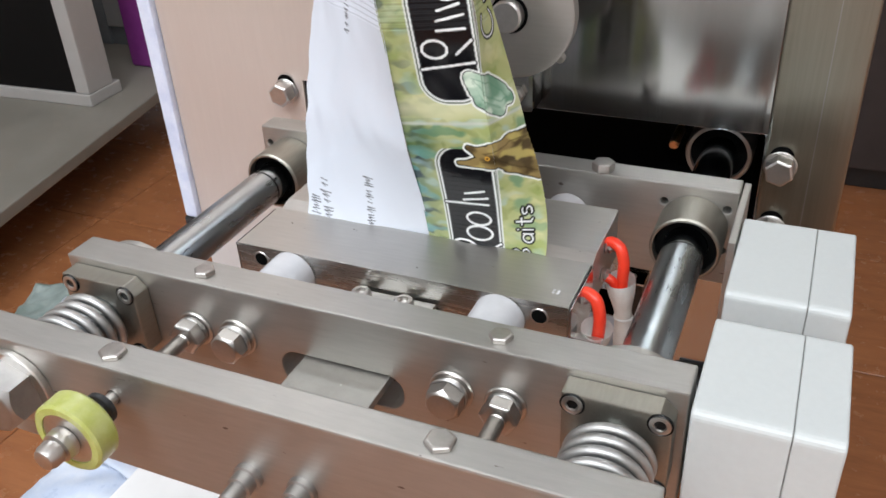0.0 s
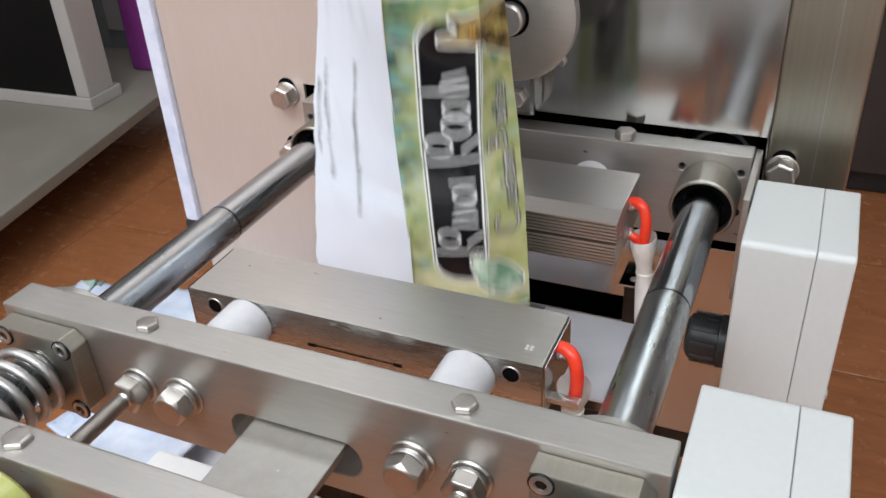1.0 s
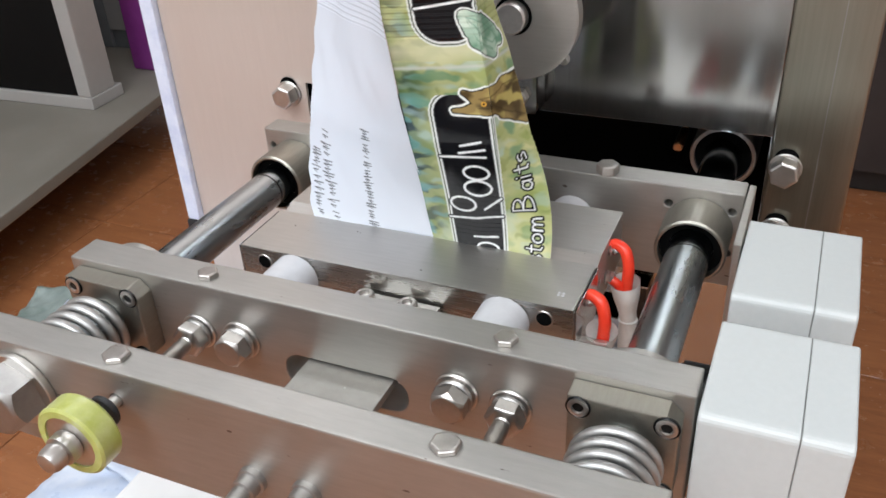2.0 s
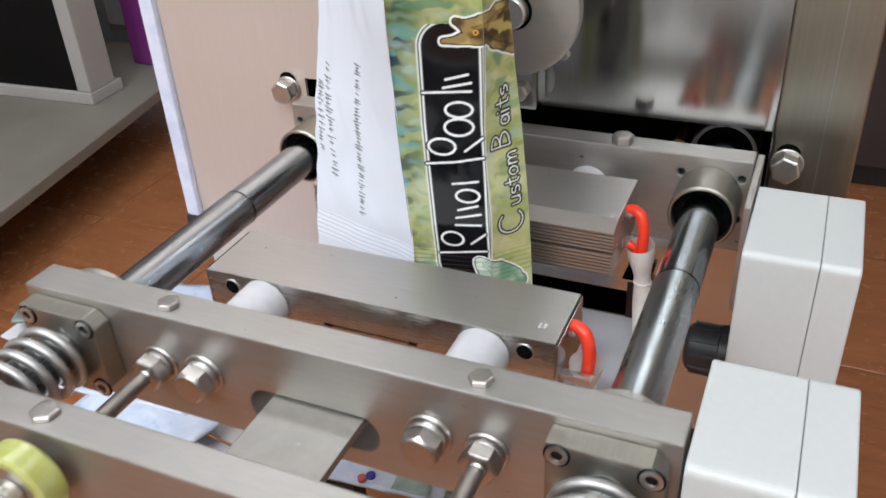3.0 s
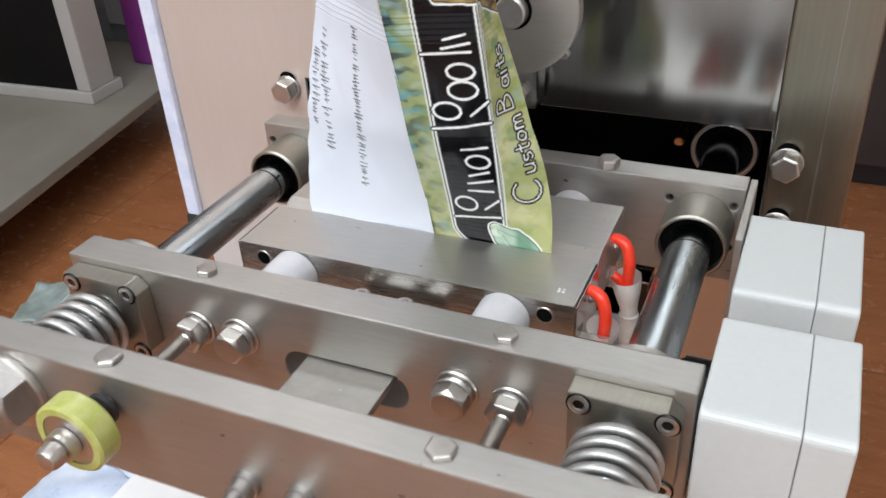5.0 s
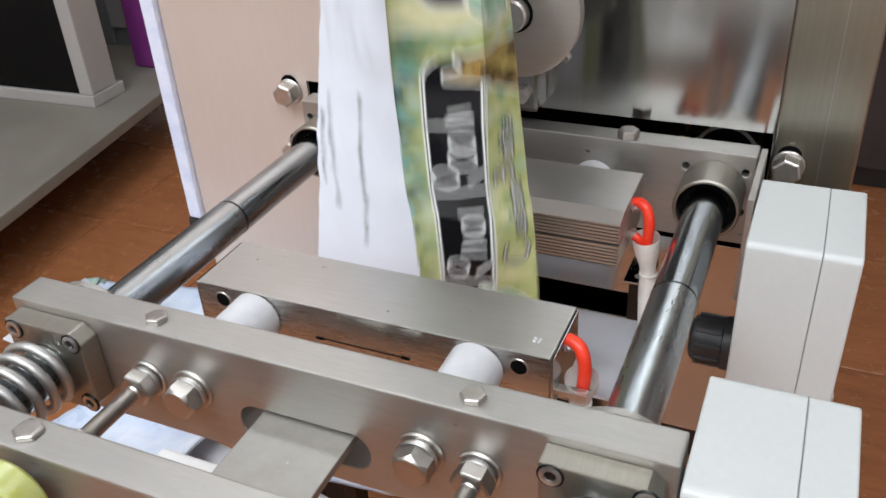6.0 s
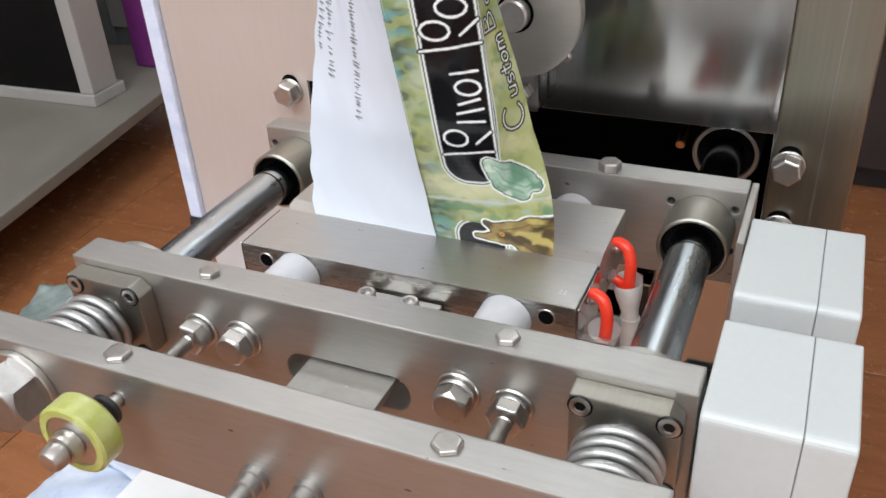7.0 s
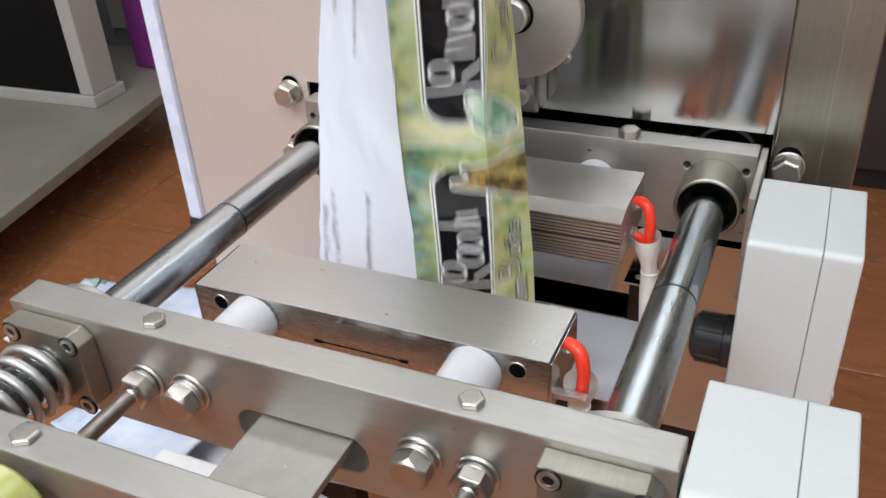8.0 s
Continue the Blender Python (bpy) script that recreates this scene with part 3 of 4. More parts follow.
# ---- jaws ----
def jaw(front):
    s = -1 if front else 1
    name = "front" if front else "back"
    deep = 0.0443 if front else 0.0635
    th = thing("sealing_jaw", "ground steel heat-sealing jaw with a serrated face" if not front else "ground steel heat-sealing jaw held on white spacers", "sealing jaw", "sealing jaws")
    JX, ZT, ZB = 0.1005, -0.0134, -0.0465
    # cross-section in y-z, face at y = 0 with teeth and a knife slot
    face = 0.0003
    prof = [(deep, ZT), (0.0120 if not front else face, ZT)]
    z = ZT - (0.0040 if not front else 0.0)
    while z > ZB + 0.001:
        if not front and -0.0318 < z < -0.0292:
            prof += [(face, -0.0293), (0.014, -0.0294), (0.014, -0.0322), (face, -0.0323)]
            z = -0.0327
        prof += [(face, z), (face, z - 0.0012), (face + 0.0018, z - 0.0014), (face + 0.0018, z - 0.0021)]
        z -= 0.0023
    prof += [(face, ZB), (deep, ZB)]
    bm = bmesh.new()
    ends = []
    for x in (-JX, JX):
        ends.append([bm.verts.new((x, s * y, zz)) for y, zz in prof])
    n = len(prof)
    for i in range(n):
        j = (i + 1) % n
        bm.faces.new((ends[0][i], ends[0][j], ends[1][j], ends[1][i]))
    bm.faces.new(ends[0])
    bm.faces.new(ends[1])
    bmesh.ops.recalc_face_normals(bm, faces=bm.faces)
    outer_edges = [e for e in bm.edges if all(abs(v.co.z - ZT) < 1e-5 or abs(abs(v.co.y) - deep) < 1e-5 for v in e.verts)]
    soft_edges(bm, 0.0006, 2, outer_edges)
    for f in bm.faces:
        f.normal_update()
        f.material_index = 1 if front and f.normal.y < -0.9 else 0
    body = part("jaw_block", bm, M_JAW, th)
    body.data.materials.append(M_JAWFACE)
    if front:
        slit = part("blade_slit", block(-0.0280, 0.0245, -deep - 0.0003, -deep + 0.001, -0.03345, -0.0329, 0), M_INNER, body, "thin black slit of the cutting blade")
        for ex in (-0.0280, 0.0222):
            part("slit_end", block(ex, ex + 0.0048, -deep - 0.0005, -deep + 0.001, -0.0341, -0.0325, 0.0003), M_INNER, slit)
    for sx in (-1, 1):
        y0, y1 = (B1B, -deep) if front else (deep, BKF)
        part("spacer", lathe([(y0 + 0.0001, 0.005), (y0 + 0.0001, 0.0132), (y0 + 0.001, 0.0142), (y1 - 0.001, 0.0142), (y1 - 0.0001, 0.0132), (y1 - 0.0001, 0.005)], (sx * 0.0635, 0, -0.0270 if front else -0.0325), "y", 40), M_SPACER, th, "white insulating spacer")
        if front:
            # Black disc on the face paints the depth shade of a tapped hole.
            th_hole = part("tapped_hole", pin((sx * 0.0852, -deep, -0.0222), "y", 0.0042, -0.0002, 0.003, 28, 0.0001), M_INNER, body, "black disc painted as the shade of a tapped hole")
            part("hole_rim", tube((sx * 0.0852, -deep, -0.0222), "y", 0.0042, 0.0053, -0.0003, 0.001), M_BOLT, body)
    if front:
        for ex in (-1, 1):
            part("end_plate", block(min(ex * 0.1007, ex * 0.1021), max(ex * 0.1007, ex * 0.1021), -0.0440, -0.0010, -0.0440, -0.0140, 0.0004), M_PANEL, th, "thin bright end plate")
        for k, (dx, dy) in enumerate(((-0.0012, -0.001), (0.0012, -0.001), (-0.0012, 0.0012), (0.0012, 0.0012))):
            part("punch_mark", pin((0.0905 + dx, -0.0322 + dy, ZT), "z", 0.0008, -0.0002, 0.00025, 10, 0.0001), M_SPACER, body)
    return th


jaw_front, jaw_back = jaw(True), jaw(False)


# ---- junction boxes ----
def junction_box(y0, y1, z0, z1, label):
    th = thing("junction_box", label, "box", "junction boxes")
    X0, XS, X1 = 0.1720, 0.2106, 0.2305

    def shell(a, b, round_left):
        bm = bmesh.new()
        bmesh.ops.create_cube(bm, size=1, matrix=Matrix.Translation(((a + b) / 2, (y0 + y1) / 2, (z0 + z1) / 2)) @ Matrix.Diagonal((b - a, y1 - y0, z1 - z0, 1)))
        along_x = [e for e in bm.edges if abs(e.verts[0].co.x - e.verts[1].co.x) > 0.001]
        bmesh.ops.bevel(bm, geom=along_x, offset=0.0042, segments=5, profile=0.5, affect="EDGES")
        side = a if round_left else b
        rim = [e for e in bm.edges if all(abs(v.co.x - side) < 1e-6 for v in e.verts)]
        bmesh.ops.bevel(bm, geom=rim, offset=0.0012, segments=3, profile=0.5, affect="EDGES")
        far = b if round_left else a
        rim = [e for e in bm.edges if all(abs(v.co.x - far) < 1e-6 for v in e.verts)]
        bmesh.ops.bevel(bm, geom=rim, offset=0.0003, segments=1, affect="EDGES")
        return bm

    part("case", shell(X0, XS, True), M_BOX, th)
    part("lid", shell(XS + 0.0005, X1, False), M_BOX, th)
    # Filler strip carries the shadow of the seam in its grey colour.
    part("seam_filler", block(XS - 0.0003, XS + 0.0008, y0 + 0.0012, y1 - 0.0012, z0 + 0.0012, z1 - 0.0012, 0), M_SEAM, th, "seam between case and lid with its shadow painted grey")
    for yy in (y0 + 0.009, y1 - 0.009):
        part("lid_screw", pin((X1, yy, z0 + 0.035), "x", 0.0032, -0.001, 0.0015, 18), M_BOLT, th)
    return th


box_front = junction_box(-0.1175, -0.0478, -0.125, 0.0024, "light grey plastic junction box on the front crosshead")
box_back = junction_box(-0.0149, 0.0663, -0.140, -0.0063, "light grey plastic junction box with a black cable gland")
GY, GZ = 0.0250, -0.1045
gl = part("cable_gland", lathe([(0.0, 0), (0.0, 0.0172), (-0.006, 0.0172), (-0.0065, 0.0156), (-0.021, 0.0156), (-0.0245, 0.0140), (-0.0265, 0.0105), (-0.0265, 0.008), (-0.020, 0.0078), (-0.020, 0)], (0.1718, GY, GZ), "x", 40), M_BLACK, box_back, "black ribbed cable gland")
for k in range(10):
    rib = part("rib", block(0.1490, 0.1652, -0.0016, 0.0016, 0.0150, 0.0166, 0.0006), M_BLACK, gl)
    rib.matrix_basis = Matrix.Translation((0, GY, GZ)) @ Matrix.Rotation(2 * math.pi * k / 10, 4, "X")


# ---- heater leads at the jaw ends ----
def heater_lead(y, label, drop):
    th = thing("heater_lead", label, "cable", "heater leads")
    w = part("wire", sweep(smooth_line([(0.1000, y + 0.004, -0.0205), (0.1040, y + 0.004, -0.0175), (0.1100, y + 0.001, -0.0190), (0.1128, y - 0.001, -0.0270), (0.1130, y - 0.002, -0.0350), (0.1125, y - 0.002, -0.0500 if y > 0 else -0.0405)], 8), 0.0034, 14), M_RED, th, "red insulated wire")
    if y > 0:
        part("wire", sweep(smooth_line([(0.1000, y - 0.003, -0.0360), (0.1050, y - 0.004, -0.0370), (0.1085, y - 0.004, -0.0400), (0.1095, y - 0.003, -0.0480)], 6), 0.0028, 12), M_RED, th, "red insulated wire")
    for zz in (-0.0205, -0.0360)[: 2 if y > 0 else 1]:
        part("terminal", lathe([(0.0, 0.0040), (0.0010, 0.0048), (0.0020, 0.0036), (0.0030, 0.0042), (0.0042, 0.0034), (0.0050, 0.0030)], (0.1006, y + (0.004 if zz > -0.03 else -0.003), zz), "x", 8), M_BOLT, th)
    prof, pts = [], []
    for k in range(15):
        f = k / 14
        pts.append((0.1118 + (0.007 * f if y > 0 else -0.003 * f), y - 0.002 + 0.004 * math.sin(3 * f), (-0.0375 if y > 0 else -0.0345) - drop * f))
        prof.append(0.0086 - 0.0022 * f - 0.0030 * math.exp(-((f - 0.30) / 0.16) ** 2) + 0.0004 * math.sin(9 * f))
    sl = part("sleeve", sweep(pts, prof, 20, False), M_SLEEVE, th, "white woven insulating sleeve")
    part("tie", tube((pts[5][0], pts[5][1], pts[5][2]), "z", 0.0045, 0.0059, -0.0009, 0.0009, 20), M_SLEEVE, sl)
    return th


lead_front = heater_lead(-0.026, "red wires in a short white sleeve on the front jaw", 0.05)
clip = part("terminal_clip", block(0.0985, 0.1168, -0.0388, -0.0322, -0.0382, -0.0368, 0.0006), M_BOLT, lead_front, "bent bright metal clip")
part("clip_lip", block(0.0985, 0.1168, -0.0396, -0.0386, -0.0382, -0.0352, 0.0004), M_BOLT, clip)
lead_back = heater_lead(0.028, "red wires in a long white sleeve on the back jaw", 0.080)

# ---- the space below: chute, bags, things further off ----
tray = thing("chute_tray", "bare stainless collecting tray below the jaws", "tray", at=(0, 0, -0.27))


def sheet(corners, thick, nx=2, ny=2, wave=0.0, seed=0, scale=12.0):
    """A bent sheet between four corners, with a little thickness."""
    bm = bmesh.new()
    a, b, c, d = [Vector(p) for p in corners]
    grid = []
    for j in range(ny):
        v = j / (ny - 1)
        row = []
        for i in range(nx):
            u = i / (nx - 1)
            p = (a * (1 - u) + b * u) * (1 - v) + (d * (1 - u) + c * u) * v
            p.z += wave * (noise.noise(Vector((p.x * scale, p.y * scale, seed))) + 0.4 * noise.noise(Vector((p.x * scale * 3, p.y * scale * 3, seed + 5))))
            row.append(bm.verts.new(p))
        grid.append(row)
    for j in range(ny - 1):
        for i in range(nx - 1):
            f = bm.faces.new((grid[j][i], grid[j][i + 1], grid[j + 1][i + 1], grid[j + 1][i]))
            f.smooth = nx > 4
    bmesh.ops.recalc_face_normals(bm, faces=bm.faces)
    bmesh.ops.solidify(bm, geom=list(bm.faces), thickness=thick)
    return bm


part("tray_floor", sheet([(-0.300, -0.09, 0.002), (0.03, -0.09, -0.004), (0.03, -0.022, -0.004), (-0.300, 0.0300, 0.002)], 0.002), M_CHUTE, tray)
part("tray_back", sheet([(-0.300, 0.0305, 0.003), (-0.126, 0.0030, 0.003), (-0.126, 0.062, 0.003), (-0.300, 0.062, 0.003)], 0.002), M_PALE, tray, "pale beige enamelled sheet of the tray")
part("tray_wing", sheet([(-0.515, 0.0608, 0.003), (-0.22, 0.0305, 0.0), (-0.22, 0.185, 0.0), (-0.515, 0.150, 0.003)], 0.002), M_CHUTE, tray)
part("tray_lip", block(-0.300, 0.03, -0.0925, -0.0905, -0.006, 0.006, 0.0006), M_CHUTE, tray)
for lx, ly in ((-0.285, -0.075), (0.01, -0.075), (-0.47, 0.130), (-0.24, 0.150)):
    part("tray_leg", block(lx - 0.012, lx + 0.012, ly - 0.012, ly + 0.012, FLOOR_Z + 0.27, -0.006, 0.001), M_DARKMETAL, tray, "black steel leg")
white_box = thing("white_box", "glossy white plastic box lying on the tray", "box", at=(-0.185, -0.048, -0.268))
part("body", block(-0.056, 0.095, -0.040, 0.027, 0.001, 0.022, 0.003), M_WHITEBOX, white_box)

M_BAG = plain("white_film_bag", (0.44, 0.53, 0.70), (0.68, 0.72, 0.80), 0.3, 25, 0.2)
M_BAGPRINT = plain("green_blue_printed_film", (0.10, 0.22, 0.16), (0.45, 0.55, 0.50), 0.3, 45, 0.1)


M_BAGGREY = plain("grey_green_printed_film", (0.13, 0.17, 0.15), (0.30, 0.35, 0.34), 0.35, 40, 0.2)


def bag(x, y, z, turn, w, l, label, seed, printed, face=M_BAG, wave=0.007):
    th = thing("finished_bag", label, "bag", "finished bags", at=(x, y, z))
    th.rotation_euler = (0, 0, radians(turn))
    part("film_face", sheet([(-w / 2, -l / 2, 0.004), (w / 2, -l / 2, 0.004), (w / 2, l / 2, 0.004), (-w / 2, l / 2, 0.004)], 0.003, 18, 22, wave, seed, 22), face, th)
    if printed:
        part("printed_stripe", sheet([(w * 0.12, -l / 2, 0.0062), (w * 0.40, -l / 2, 0.0062), (w * 0.40, l / 2, 0.0062), (w * 0.12, l / 2, 0.0062)], 0.0005, 8, 22, wave, seed, 22), M_BAGPRINT, th, "green and blue printed stripe")
    return th


bag(-0.395, 0.115, -0.258, 14, 0.165, 0.125, "white plastic bag lying flat on the tray", 3, False)
bag(-0.350, 0.060, -0.254, 4, 0.20, 0.100, "white plastic bag lying across the tray", 7, False)
bag(-0.285, -0.002, -0.255, -14, 0.13, 0.085, "crumpled white plastic bag beside the white box", 11, False)
bag(-0.486, 0.118, -0.257, 25, 0.075, 0.070, "grey-green printed bag near the tray corner", 19, True, M_BAGGREY)
bag(-0.055, -0.056, -0.262, -8, 0.15, 0.065, "white plastic bag in the middle of the tray", 23, False)
bag(-0.264, -0.074, -0.256, 12, 0.095, 0.055, "bluish crumpled bag at the edge of the tray", 15, False)

part("tray_shelf", sheet([(-0.125, 0.020, 0.002), (0.075, 0.020, 0.002), (0.075, 0.085, 0.002), (-0.125, 0.085, 0.002)], 0.002), M_CHUTE, tray)
for lx in (-0.115, 0.065):
    part("tray_leg", block(lx - 0.006, lx + 0.006, 0.046, 0.058, FLOOR_Z + 0.27, -0.0015, 0.001), M_DARKMETAL, tray, "black steel leg")
flat_bag = bag(-0.066, 0.044, -0.262, 5, 0.105, 0.072, "white plastic bag with small blue and red marks", 31, True, M_BAG, 0.0025)
for mx, my, mat in ((-0.0075, -0.0270, plain("blue_ink", (0.03, 0.03, 0.25), (0.05, 0.05, 0.32), 0.4)), (-0.0130, -0.0315, plain("red_ink", (0.45, 0.10, 0.08), (0.55, 0.16, 0.12), 0.4))):
    part("printed_mark", pin((mx, my, 0.0), "z", 0.0036, 0.004, 0.0085, 16), mat, flat_bag)

bag(0.048, 0.052, -0.262, -6, 0.050, 0.060, "small bluish white bag at the end of the tray", 37, False)
bag(-0.006, 0.050, -0.263, 12, 0.050, 0.055, "green printed bag between white bags", 41, True, M_BAGGREY)

# furniture further off
desk = thing("work_table", "grey-beige work table with a plain top", "table", at=(-2.04, 1.0, FLOOR_Z))
desk.rotation_euler = (0, 0, radians(11))
part("tabletop", block(-0.75, 0.61, -0.75, 0.82, 0.150, 0.180, 0.004), M_CABINET, desk)
for dx in (-0.70, 0.56):
    for dy in (-0.70, 0.77):
        part("leg", block(dx - 0.02, dx + 0.02, dy - 0.02, dy + 0.02, 0.0, 0.1495, 0.002), M_DARKMETAL, desk)
unit = thing("black_unit", "black-fronted machine with a white frame on the table", "machine", at=(-1.677, 1.245, FLOOR_Z + 0.18))
unit.rotation_euler = (0, 0, radians(3))
part("plinth", block(-0.90, 0.08, -0.004, 0.125, 0.0, 0.034, 0.004), M_PALE, unit, "white plinth")
part("black_front", block(-0.90, 0.0325, 0.004, 0.12, 0.0345, 1.0, 0.003), M_SCREEN, unit, "matt black front")
part("frame_post", block(0.033, 0.078, 0.0, 0.10, 0.0345, 1.0, 0.004), M_PALE, unit, "white corner post")
col = thing("grey_column", "plain grey metal box behind the black unit", "box", at=(-1.985, 1.76, FLOOR_Z + 0.18))
part("body", block(-0.07, 0.055, -0.06, 0.10, 0.0, 0.9, 0.004), M_GREY, col)
part("pale_door", block(0.0555, 0.135, -0.06, 0.10, 0.06, 0.9, 0.004), M_PALE, col, "pale door edge")
part("foot", block(0.0555, 0.135, -0.05, 0.09, 0.0, 0.0595, 0.002), M_GREY, col)
bin_ = thing("purple_case", "plain purple plastic case standing on the table", "case", at=(-1.675, 1.60, FLOOR_Z + 0.18))
part("body", block(-0.045, 0.06, -0.05, 0.12, 0.0, 0.62, 0.01, 3), M_PURPLE, bin_)
part("lid", block(-0.047, 0.062, -0.052, 0.122, 0.6205, 0.65, 0.008, 3), M_PURPLE, bin_)
dark = thing("dark_cabinet", "tall dark brown-grey cabinet behind the machine", "cabinet", at=(0.95, 1.72, FLOOR_Z))
part("body", block(-0.72, 0.5, 0.0, 0.5, 0.06, 1.5, 0.006), M_DARKCAB, dark)
part("plinth", block(-0.70, 0.48, 0.03, 0.48, 0.0, 0.0595, 0.002), M_BLACK, dark)
part("door_line", block(0.068, 0.072, -0.0015, 0.002, 0.08, 1.48, 0), M_INNER, dark)
caster = thing("caster", "small dark rubber caster on the floor", "caster", at=(-1.50, 1.46, FLOOR_Z))
part("tyre", pin((0, 0, 0.035), "x", 0.035, -0.014, 0.014, 28, 0.003), M_BLACK, caster)
part("fork", block(-0.018, 0.018, -0.014, 0.014, 0.055, 0.145, 0.002), M_DARKMETAL, caster)

# ---- the printed film tube, in short rigid lengths ----
PITCH, SLICE, LAP = 0.180, 0.003, 0.0004
W_WHITE, W_PANEL, W_EDGE = 0.0815, 0.0460, 0.0251


def grid_noise(u, v, su, sv, seed, warp=1.0):
    """Smooth value noise; repeats over the pitch in v."""
    r = np.random.RandomState(seed)
    k = 2 * math.pi / PITCH
    u, v = u + warp * (0.0022 * np.sin(9 * k * v + 310 * u + seed) + 0.0010 * np.sin(21 * k * v - 700 * u)), v + warp * (0.0020 * np.sin(420 * u + 5 * k * v + seed) + 0.0009 * np.sin(900 * u - 11 * k * v))
    nv = max(2, int(round(PITCH * sv)))
    tab = r.rand(nv, 256)
    x, y = u * su + 40, (v % PITCH) / PITCH * nv
    xi, yi = np.floor(x).astype(int), np.floor(y).astype(int)
    fx, fy = x - xi, y - yi
    fx, fy = fx * fx * (3 - 2 * fx), fy * fy * (3 - 2 * fy)
    a, b = tab[yi % nv, xi % 256], tab[yi % nv, (xi + 1) % 256]
    c, d = tab[(yi + 1) % nv, xi % 256], tab[(yi + 1) % nv, (xi + 1) % 256]
    return (a * (1 - fx) + b * fx) * (1 - fy) + (c * (1 - fx) + d * fx) * fy


def over(img, mask, colour):
    k = np.clip(mask, 0, 1)[..., None]
    return img * (1 - k) + np.array(colour) * k


def capsule(u, v, a, b):
    (au, av), (bu, bv) = a, b
    du, dv = bu - au, bv - av
    h = np.clip(((u - au) * du + (v - av) * dv) / (du * du + dv * dv + 1e-12), 0, 1)
    return np.hypot(u - au - h * du, v - av - h * dv)


def arc(cx, cy, rx, ry, a0, a1, n=10):
    """Short strokes along part of an oval, from a0 to a1 degrees."""
    pts = [(cx + rx * math.cos(radians(a0 + (a1 - a0) * k / n)), cy + ry * math.sin(radians(a0 + (a1 - a0) * k / n))) for k in range(n + 1)]
    return list(zip(pts[:-1], pts[1:]))


def run(*pts):
    return list(zip(pts[:-1], pts[1:]))


def placed(strokes, v0, base, high, wide):
    """Strokes drawn with x along the line and y up, laid on the film: the line runs up the film, its top to the white side."""
    return [((base - ay * high, v0 - ax * wide), (base - by * high, v0 - bx * wide)) for (ax, ay), (bx, by) in strokes]


def marks():
    """Plain shapes on the black field in place of its name: stems, slants and rings."""
    stem_bow = run((0.12, 1.0), (0.30, -0.02)) + arc(0.70, 0.70, 0.26, 0.24, 0, 360, 14) + run((0.55, 0.30), (0.95, -0.02))
    stem = run((0.3, 1.0), (0.45, 0.0))
    ring = arc(0.5, 0.5, 0.48, 0.5, 0, 360, 16)
    slants = run((0.0, 1.0), (0.35, 0.0)) + run((0.6, 0.9), (0.95, 0.1))
    out = []
    for shape, v0, base, high, wide in ((stem_bow, 0.1375, 0.0425, 0.0262, 0.0185), (stem, 0.1165, 0.0408, 0.0140, 0.0055), (slants, 0.1100, 0.0410, 0.0135, 0.0085),
                                        (ring, 0.1000, 0.0410, 0.0128, 0.0082), (stem, 0.0905, 0.0405, 0.0135, 0.0072), (stem_bow, 0.0785, 0.0440, 0.0300, 0.0180),
                                        (ring, 0.0598, 0.0402, 0.0150, 0.0098), (ring, 0.0495, 0.0400, 0.0140, 0.0088), (stem, 0.0372, 0.0395, 0.0245, 0.0050), (slants, 0.0330, 0.0395, 0.0140, 0.0075)):
        out += placed(shape, v0, base, high, wide)
    return out


def small_marks():
    """The two words on the folded edge, in plain strokes."""
    c_big = arc(0.5, 0.5, 0.5, 0.5, 45, 315, 12)
    u = run((0.0, 0.6), (0.02, 0.2)) + arc(0.25, 0.2, 0.23, 0.2, 180, 350, 6) + run((0.5, 0.62), (0.5, 0.0))
    sh = arc(0.25, 0.46, 0.2, 0.14, 40, 250, 6) + arc(0.25, 0.16, 0.22, 0.16, 80, -130, 6)
    tt = run((0.2, 1.0), (0.2, 0.1), (0.36, 0.0)) + run((0.0, 0.66), (0.42, 0.68))
    ring = arc(0.28, 0.31, 0.26, 0.31, 0, 360, 10)
    m = run((0.0, 0.62), (0.0, 0.0)) + arc(0.18, 0.36, 0.17, 0.25, 170, 0, 5) + run((0.35, 0.36), (0.35, 0.0)) + arc(0.53, 0.36, 0.17, 0.25, 170, 0, 5) + run((0.7, 0.36), (0.72, 0.0))
    b_big = run((0.0, 1.0), (0.0, 0.0)) + arc(0.05, 0.76, 0.42, 0.24, 90, -90, 6) + arc(0.05, 0.26, 0.52, 0.26, 90, -90, 6)
    a = ring + run((0.54, 0.6), (0.56, 0.0))
    i = run((0.0, 0.62), (0.02, 0.0)) + run((0.0, 0.92), (0.01, 0.88))
    out = placed(c_big, 0.1225, 0.0670, 0.0160, 0.0140)
    v = 0.1055
    for glyph, step in ((u, 0.70), (sh, 0.62), (tt, 0.58), (ring, 0.74), (m, 0.9)):
        out += placed(glyph, v, 0.0660, 0.0090, 0.0092)
        v -= step * 0.0092
    out += placed(b_big, 0.0700, 0.0625, 0.0120, 0.0140)
    v = 0.0580
    for glyph, step in ((a, 0.78), (i, 0.30), (tt, 0.58), (sh, 0.6)):
        out += placed(glyph, v, 0.0632, 0.0092, 0.0100)
        v -= step * 0.0100
    return out


